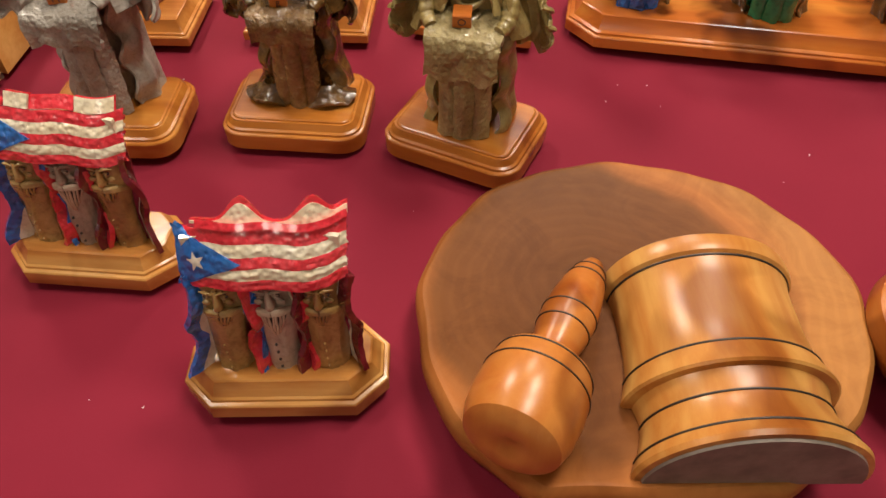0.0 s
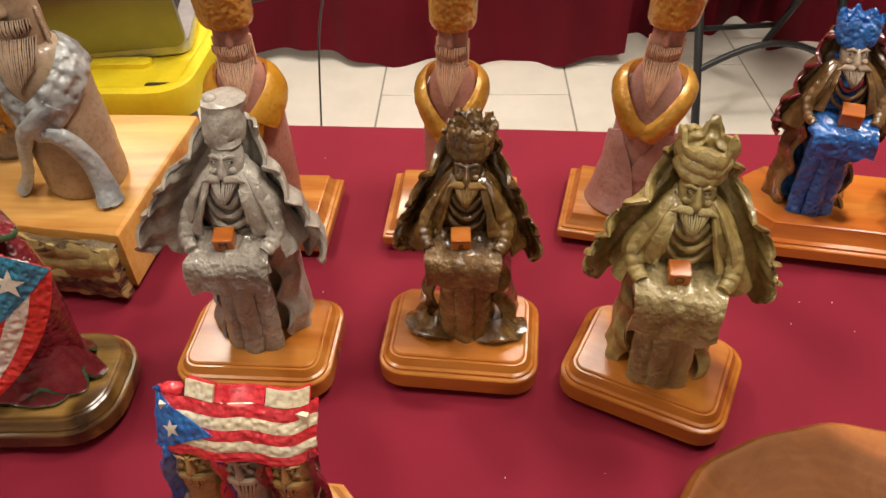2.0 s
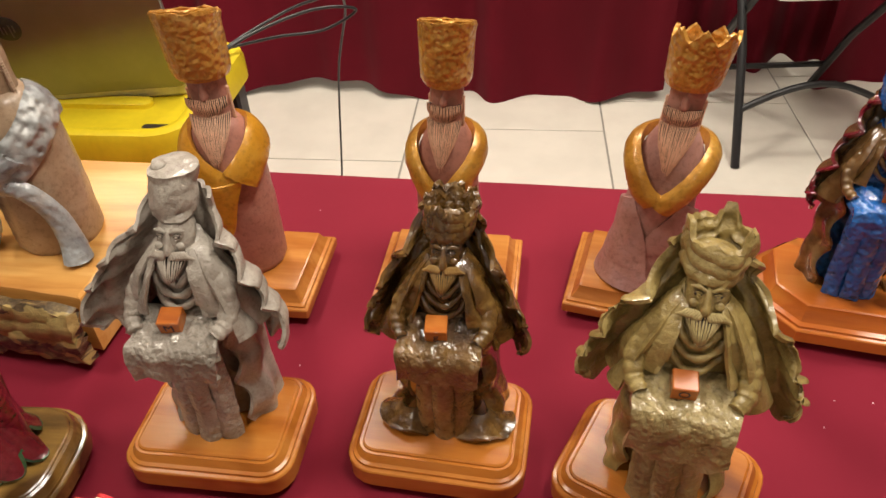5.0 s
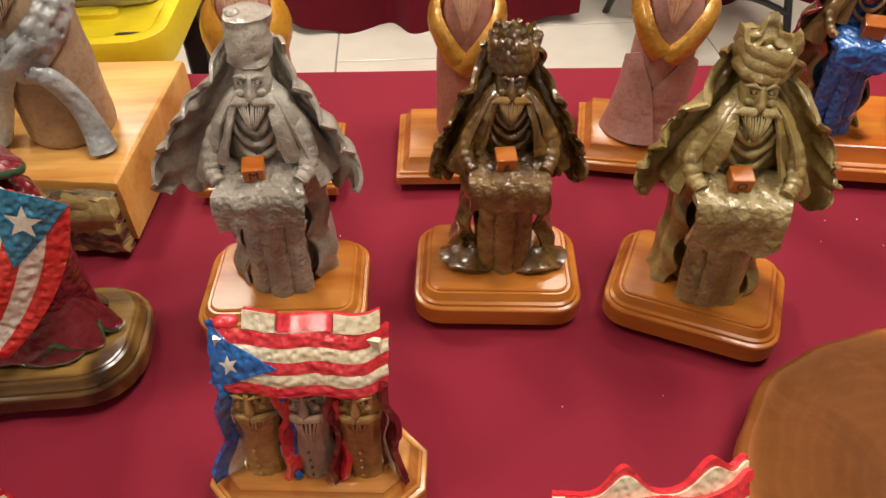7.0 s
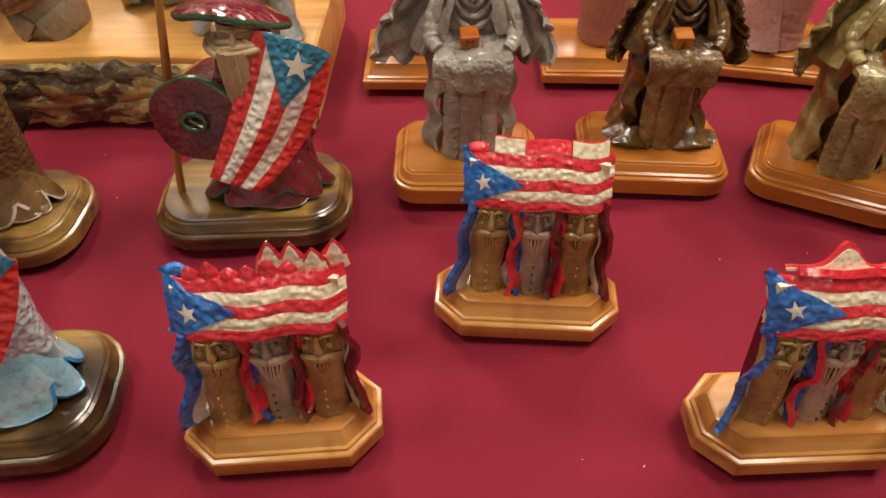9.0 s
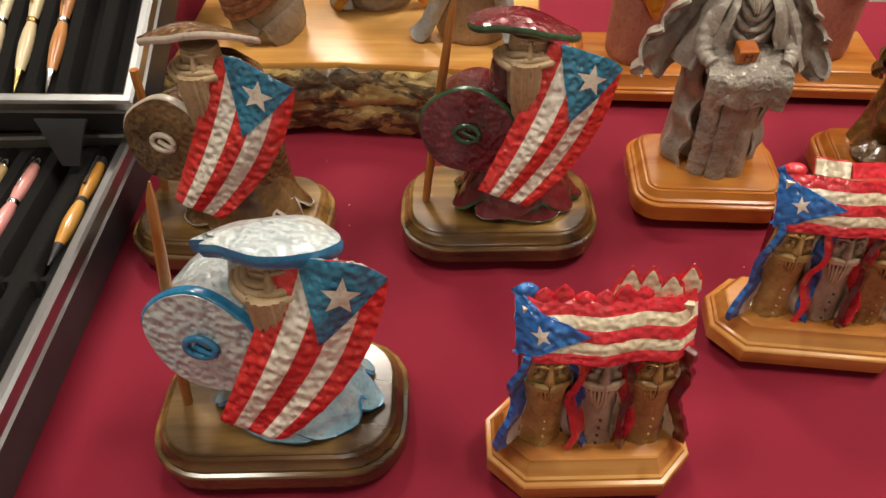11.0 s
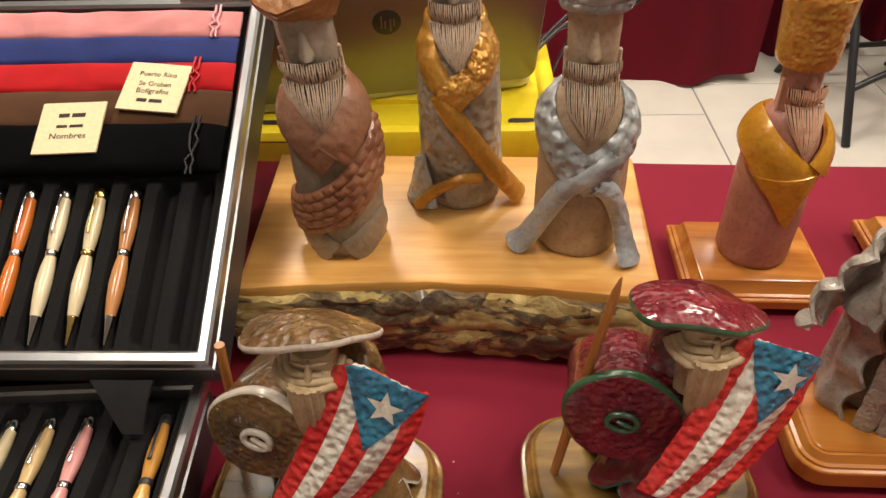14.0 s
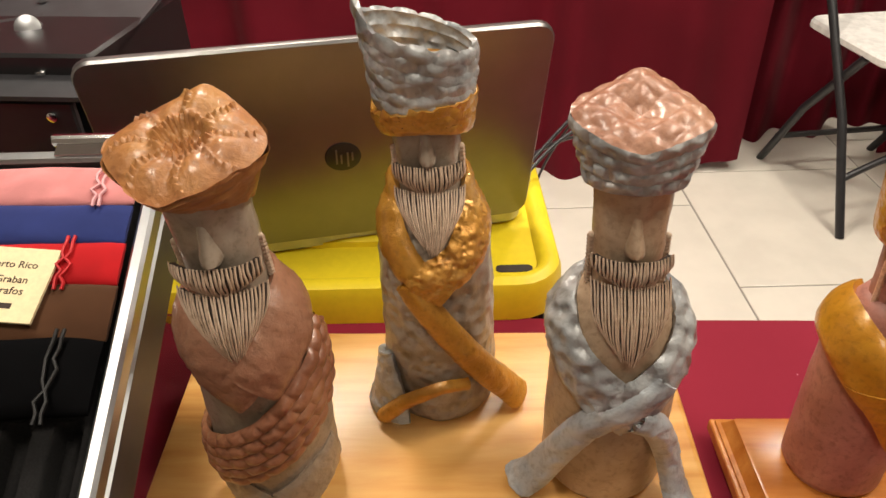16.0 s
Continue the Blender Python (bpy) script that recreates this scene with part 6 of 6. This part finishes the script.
def pouch(s0, s1, x0, x1, col, cname, seed, cord_at=None, cord=None, h=0.010):
    mat = fabric("velvet_" + cname, col, tuple(c * 0.8 for c in col), 1400, 0.15, 30)
    mat.node_tree.nodes["Principled BSDF"].inputs["Sheen Weight"].default_value = 0.0 if cname == "black" else 0.1
    mat.node_tree.nodes["Principled BSDF"].inputs["Specular IOR Level"].default_value = 0.02 if cname == "black" else 0.12
    r = root("pouch", 0, 0, 0, 0, "%s velvet drawstring pen pouch lying in the case" % cname, "pouch", "velvet pouches")
    r.matrix_basis = UP
    def at(u, v):
        a = 2 * math.pi * v
        e = min(1.0, 1.6 * math.sqrt(max(0.0, min(u, 1 - u) * 5)))
        y = (s0 + s1) / 2 + (s1 - s0) / 2 * math.copysign(abs(math.cos(a)) ** 0.6, math.cos(a)) * (0.93 + 0.07 * e) + 0.0012 * nz(u * 6, 0, seed)
        z = -0.0095 + h * 0.5 + h * 0.5 * math.copysign(abs(math.sin(a)) ** 0.8, math.sin(a)) * (0.25 + 0.75 * e) + 0.0012 * nz(u * 9, math.cos(a) * 2, seed)
        return (x0 + u * (x1 - x0), y, max(z, -0.0095))
    Shape().surface(lambda u, v: at(v, u), 24, 40, 0, wrap=True, cap=True).make("bag", mat, r, 60)
    if cord_at:
        cm = plain("cord_" + cname, cord or col, 0.6)
        for k in range(2):
            Shape().tube([(cord_at + 0.004 * k + 0.004 * nz(q * 0.9, k, seed), s0 + (s1 - s0) * (1.05 - q * 0.13), -0.0088 + h + 0.0012 * math.sin(math.pi * q / 9)) for q in range(10)], 0.0011, 6).make("cord", cm, r, 60)


pouch(0.143, 0.186, -0.30, -0.012, (0.004, 0.004, 0.0045), "black", 1, -0.034, (0.006, 0.006, 0.006), 0.016)
pouch(0.184, 0.220, -0.33, -0.013, (0.085, 0.035, 0.014), "brown", 2)
pouch(0.218, 0.247, -0.31, -0.014, (0.50, 0.008, 0.012), "red", 3, -0.045)
pouch(0.245, 0.273, -0.32, -0.015, (0.022, 0.035, 0.16), "navy", 4)
pouch(0.272, 0.300, -0.24, -0.015, (0.72, 0.28, 0.28), "pink", 5, -0.036, (0.75, 0.4, 0.42))


def price_card(m, lines, label):
    r = root("card", 0, 0, 0, 0, label, "card", "cream cards")
    r.matrix_basis = m
    Shape().box((0, 0, 0), (0.048, 0.046, 0.0016), 0).make("card_stock", CARD, r)
    for words, size, y in lines:
        if words:
            lettering("lettering", words, size, BLACK_INK, r, pose(0, y, 0.0009))
        else:
            s = Shape()
            for dx, ww in ((-0.006, 0.008), (0.005, 0.010)):
                s.box((dx, y, 0.0009), (ww, size * 0.35, 0.0003))
            s.make("printed_mark", BLACK_INK, r)
    return r


price_card(UP @ pose(-0.072, 0.218, 0.0030, -3, 0, -6), [("Puerto Rico", 0.0062, 0.012), ("Se Graban", 0.0062, 0.0025), ("Bolígrafos", 0.0066, -0.0045), ("", 0.009, -0.0135)], "small cream card with dark script lettering lying on the pouches")
price_card(UP @ pose(-0.127, 0.178, 0.0078, -2, 0, 2), [("", 0.010, 0.011), ("", 0.007, 0.001), ("Nombres", 0.0072, -0.008)], "small cream card with dark script lettering lying on the black pouch")

strap = Shape()
strap.surface(lambda u, v: ((u - 0.5) * (0.042 * (1 - v) + 0.014 * v) + 0.006 * v, -0.020 * v, -0.030 * v + 0.003 * math.sin(3 * v)), 8, 10, 0, thick=0.003)
so = strap.make("strap", BLACK, None, 50)
so.location = (-0.790, 0.494, 0.812)
tagged(so, "black fabric strap hanging between the two open cases", "strap")

ACRYLIC, ant, ab = nodes_of("clear_acrylic")
ab.inputs["Base Color"].default_value = (0.50, 0.43, 0.41, 1)
ab.inputs["Transmission Weight"].default_value = 1.0
ab.inputs["Roughness"].default_value = 0.02
ab.inputs["IOR"].default_value = 1.3
lidr = root("case_lid", 0, 0, 0, 0, "clear acrylic lid of the pen case folded underneath it", "case lid")
lidr.matrix_basis = pose(-0.700, 0.530, 0.745, 9.5, 0, -1)
pane = Shape().box((-0.17, 0.145, 0.003), (0.40, 0.29, 0.003), 0).make("pane", ACRYLIC, lidr)
pane.visible_shadow = False
Shape().lathe([(0.0045, 0), (0.0045, 0.002), (0.003, 0.0035), (0.0028, 0.0036), (0.0022, 0.002)], 16).make("bolt", CHROME, lidr).location = (-0.02, 0.21, 0.0045)
hg = Shape()
hg.tube([(-0.07, 0.318, 0.001), (-0.005, 0.318, 0.001)], 0.004, 10)
hg.box((-0.037, 0.312, 0.001), (0.06, 0.012, 0.002))
ho = hg.make("hinge", CHROME, None, 30)
ho.matrix_basis = UP
tagged(ho, "polished steel hinge at the back of the pen case", "hinge")


# ---- behind the table ----
def yellow_stand(x, y, w, d, z, label):
    r = root("yellow_stand", x, y, 0, 0, label, "plastic stand", "yellow plastic stands")
    sh = Shape()
    rows = [[Vector((px, py, zz)) for px, py in outline("round", w, d, 0.045, ix)] for ix, zz in
            ((0.004, z - 0.044), (0.0, z - 0.040), (0.0, z - 0.012), (0.003, z - 0.003), (0.009, z), (0.016, z), (0.020, z - 0.003), (0.023, z - 0.009), (0.05, z - 0.010))]
    sh.rings(rows)
    top = sh.make("top", PLASTIC_YELLOW, r, 40)
    # handle slots: uncut, thin dark ovals painting the shade inside them
    for sx in (-1, 1):
        s = Shape()
        s.rings([[Vector((px + sx * (w / 2 - 0.045), py - d / 2 + 0.036, zz)) for px, py in outline("round", 0.034, 0.011, 0.005, 0)] for zz in (z - 0.0095, z - 0.0086)])
        s.make("handle_slot", GAP_SHADE_AND_DARKS, top, 30)
    rb = Shape()
    for k in range(2):
        rb.rings([[Vector((px - 0.02 + 0.03 * k, py + 0.01 - 0.055 * k, zz)) for px, py in outline("round", w * 0.58, 0.022, 0.01, ix)] for ix, zz in ((0, z - 0.010), (0.0, z - 0.004), (0.003, z - 0.002))])
    rb.make("rib", PLASTIC_YELLOW, top, 40)
    for sx in (-1, 1):
        for sy in (-1, 1):
            lg = Shape().box((sx * (w / 2 - 0.03), sy * (d / 2 - 0.04), (z - 0.04) / 2), (0.034, 0.034, z - 0.042), 0, bev=0.004).make("leg", DARK_GREY, r, 30)
            Shape().box((sx * (w / 2 - 0.025), sy * (d / 2 - 0.035), 0.014), (0.075, 0.075, 0.028), 0, bev=0.012).make("foot", PLASTIC_YELLOW, lg, 30)
    return r


yellow_stand(-0.645, 1.012, 0.385, 0.27, 0.772, "yellow moulded plastic stand with slotted top on dark legs")
yellow_stand(-1.09, 1.055, 0.48, 0.36, 0.765, "yellow moulded plastic stand carrying a black machine")


def laptop():
    r = root("laptop", -0.668, 1.010, 0.762, 11, "open grey laptop standing on a yellow plastic stand", "laptop")
    w, d = 0.362, 0.212
    shell = plain("laptop_shell", (0.24, 0.235, 0.23), 0.34, 0.85, dirt=0.03)
    Shape().rings([[Vector((px, py + 0.055, zz)) for px, py in outline("round", w, d, 0.018, ix)] for ix, zz in ((0.004, 0), (0, 0.004), (0, 0.016), (0.001, 0.018))]).make("base", plain("laptop_base", (0.5, 0.5, 0.5), 0.35, 0.6), r, 30)
    Shape().box((0, 0.08, 0.0186), (w * 0.86, 0.10, 0.0012), 0).make("keyboard", BLACK, r)
    lid_m = pose(0, -0.052, 0.016, 90 + 15, 0, 0)
    sh = Shape()
    sh.rings([[lid_m @ Vector((px, py + d / 2, zz)) for px, py in outline("round", w, d, 0.016, ix)] for ix, zz in ((0.001, -0.004), (0.0, -0.002), (0.0, 0.002), (0.0015, 0.0045))])
    ld = sh.make("lid", shell, r, 30, "brushed grey lid")
    lg = Shape().lathe([(0.0155, 0), (0.0155, 0.0006), (0.015, 0.0008)], 40, m=lid_m @ pose(0.006, d * 0.47, 0.0045)).make("round_emblem", BLACK, ld, 30)
    mk = Shape()
    for dx, dy, ww, hh in ((-0.0055, 0.001, 0.0016, 0.016), (-0.0015, -0.002, 0.0016, 0.010), (0.004, -0.003, 0.0016, 0.016), (0.008, 0.000, 0.0016, 0.009)):
        mk.box((dx, dy, 0.0056), (ww, hh, 0.0005), 0, m=None)
    mk.v = [tuple(lid_m @ pose(0.006, d * 0.47, 0) @ Vector(q)) for q in mk.v]
    mk.make("emblem_mark", shell, lg)
    Shape().box((0.10, 0.03, 0.0192), (0.05, 0.03, 0.0006), 0).make("sticker", PAPER, r)
    return r


laptop()


def machine():
    r = root("black_machine", -1.005, 1.05, 0.755, -6, "small black metal engraving machine with a slotted top plate", "machine")
    met = plain("black_powder_coat", (0.02, 0.02, 0.021), 0.3, 0.2, coat=0.3)
    sh = Shape()
    sh.box((0, 0.05, 0.098), (0.30, 0.20, 0.19), 0, bev=0.003)
    body = sh.make("body", met, r, 30)
    pl = Shape()
    pl.v += [(-0.16, -0.085, 0.165), (0.15, -0.085, 0.165), (0.15, 0.155, 0.205), (-0.16, 0.155, 0.205), (-0.16, -0.085, 0.169), (0.15, -0.085, 0.169), (0.15, 0.155, 0.209), (-0.16, 0.155, 0.209)]
    pl.f += [(0, 3, 2, 1), (4, 5, 6, 7), (0, 1, 5, 4), (1, 2, 6, 5), (2, 3, 7, 6), (3, 0, 4, 7)]
    pl.m += [0] * 6
    pl.make("top_plate", DARK_GREY, r, 20)
    fr = Shape().box((-0.005, -0.078, 0.083), (0.29, 0.008, 0.16), 0, bev=0.002).make("front_plate", met, r, 30)
    for x, y in ((0.12, 0.15), (0.125, 0.02), (-0.02, 0.15), (-0.02, 0.02)):
        Shape().lathe([(0.0045, 0), (0.0045, 0.002), (0.002, 0.003)], 12).make("screw", CHROME, fr).matrix_basis = pose(x, -0.0825, y, 90)
    for x, y in ((0.13, 0.12), (0.06, 0.0), (0.03, 0.09), (0.10, -0.05)):
        Shape().lathe([(0.005, 0), (0.005, 0.003), (0.002, 0.004)], 12).make("screw", CHROME, r).matrix_basis = pose(x, y, 0.181 + (y + 0.02) * 0.166, 9.5)
    Shape().rings([[Vector((px, py, zz)) for px, py in outline("round", 0.13, 0.028, 0.013, 0)] for zz in (0, 0.0012)]).make("slot", BLACK, r).matrix_basis = pose(0.045, 0.05, 0.1905, 9.5, 0, 35)
    Shape().lathe([(0.012, 0), (0.012, 0.016), (0.006, 0.018)], 20).make("spindle", STEEL, r).matrix_basis = pose(0.05, 0.03, 0.187, 60, 0, 20)


machine()
pap = Shape().box((0, 0, 0), (0.12, 0.10, 0.003), 0).make("paper_sheet", PAPER, None)
pap.matrix_basis = pose(-0.885, 1.02, 0.7575, 0, 0, 12)
tagged(pap, "white paper sheet lying on the yellow stand", "paper")


def cable(pts, rad, label):
    p = [Vector(q) for q in pts]
    fine = []
    for i in range(len(p) - 1):
        a, b_, c, d = p[max(i - 1, 0)], p[i], p[i + 1], p[min(i + 2, len(p) - 1)]
        for k in range(8):
            t = k / 8
            fine.append(0.5 * ((2 * b_) + (-a + c) * t + (2 * a - 5 * b_ + 4 * c - d) * t * t + (-a + 3 * b_ - 3 * c + d) * t ** 3))
    fine.append(p[-1])
    tagged(Shape().tube(fine, rad, 8).make("cable", BLACK, None, 60), label, "cable", "black cables")


cable([(-0.475, 1.05, 0.782), (-0.43, 1.10, 0.80), (-0.36, 1.16, 0.81), (-0.31, 1.20, 0.795), (-0.36, 1.20, 0.765), (-0.42, 1.16, 0.77), (-0.47, 1.09, 0.782)], 0.0022, "thin black cable looping out beside the laptop")
cable([(-0.475, 1.06, 0.784), (-0.43, 1.12, 0.80), (-0.38, 1.20, 0.805), (-0.35, 1.30, 0.77), (-0.40, 1.40, 0.6), (-0.45, 1.5, 0.3), (-0.5, 1.56, 0.003)], 0.0022, "thin black cable running from the laptop to the floor")
cable([(-0.93, 1.0, 0.761), (-0.89, 0.985, 0.768), (-0.86, 0.99, 0.764), (-0.85, 1.03, 0.762)], 0.0016, "thin black cable lying on the paper")


def folding_chair(x, y, turn):
    r = root("folding_chair", x, y, 0, turn, "folding chair with white plastic seat and black tubular steel frame", "chair")
    st = Shape()
    st.rings([[Vector((px, py, zz)) for px, py in outline("round", 0.42, 0.40, 0.05, ix)] for ix, zz in ((0.008, 0.472), (0, 0.478), (0, 0.492), (0.006, 0.500), (0.02, 0.498))])
    st.make("seat", WHITE, r, 35)
    bk = Shape()
    bk.surface(lambda u, v: ((u - 0.5) * 0.40, 0.235 + 0.03 * v - 0.03 * (1 - (2 * u - 1) ** 2) * -1, 0.68 + 0.17 * v), 14, 6, 0, thick=0.012)
    bk.make("backrest", WHITE, r, 40)
    for s in (-1, 1):
        a = s * 0.215
        Shape().tube([(a, -0.24, 0.0), (a, -0.10, 0.30), (a, 0.12, 0.62), (a, 0.25, 0.86)], 0.0125, 10).make("front_leg", BLACK, r, 60)
        Shape().tube([(a * 0.93, 0.26, 0.0), (a * 0.93, 0.10, 0.25), (a * 0.93, -0.10, 0.475)], 0.0125, 10).make("back_leg", BLACK, r, 60)
    Shape().tube([(-0.215 + 0.43 * q / 10, -0.17, 0.15 + 0.075 * math.sin(math.pi * q / 10)) for q in range(11)], 0.010, 8).make("front_brace", BLACK, r, 60)
    Shape().tube([(-0.20 + 0.40 * q / 10, 0.20, 0.11) for q in range(11)], 0.010, 8).make("back_brace", BLACK, r, 60)
    return r


folding_chair(0.76, 2.33, 6)

curtain("drape", -3.4, 0.42, 2.49, 2.6, 0.01, 0.035, 9, 1.0)
curtain("drape", 0.30, 1.1, 2.75, 2.6, 0.012, 0.05, 3, 2.2)
curtain("drape", 0.95, 3.4, 2.62, 2.6, 0.012, 0.04, 6, 3.7)

# ---- lint on the cloth ----
rnd = random.Random(8)
lint = Shape()
for q in range(30):
    x, y = rnd.uniform(-0.7, 0.5), rnd.uniform(0.12, 0.82)
    m = pose(0, 0, 0, rnd.uniform(-20, 20), rnd.uniform(-20, 20), rnd.uniform(0, 180))
    s = rnd.choice((0.0004, 0.0005, 0.0007))
    lint.box((x, y, TABLE - 0.0052), (s * rnd.uniform(1, 3), s, s * 0.6), 0, m=m)
tagged(lint.make("lint", WHITE, None, 0), "tiny white lint specks scattered over the burgundy cloth", "lint", kind="stuff")

# ---- floor tiles ----
tile_shape = Shape()
S = 0.622
tile_shape.rings([[Vector((px, py, zz)) for px, py in outline("cut", S - 0.006, S - 0.006, 0.001, ix)] for ix, zz in ((0, -0.006), (0, -0.001), (0.0012, 0.0))])
first = tile_shape.make("tile", TILE, floor, 30)
offset = -floor.location
tiles = []
for i in range(-5, 6):
    for j in range(-6, 10):
        x = -0.412 + S * (i + 0.5)
        y = 2.27 + (0.207 * i) % S + S * (j - 2.5)
        if abs(x) < 3.2 and -2.2 < y < 6.2:
            tiles.append((x, y))
for n, (x, y) in enumerate(tiles):
    ob = first if n == 0 else new("tile", first.data)
    ob.parent = floor
    ob.location = (x - floor.location.x, y - floor.location.y, -floor.location.z)
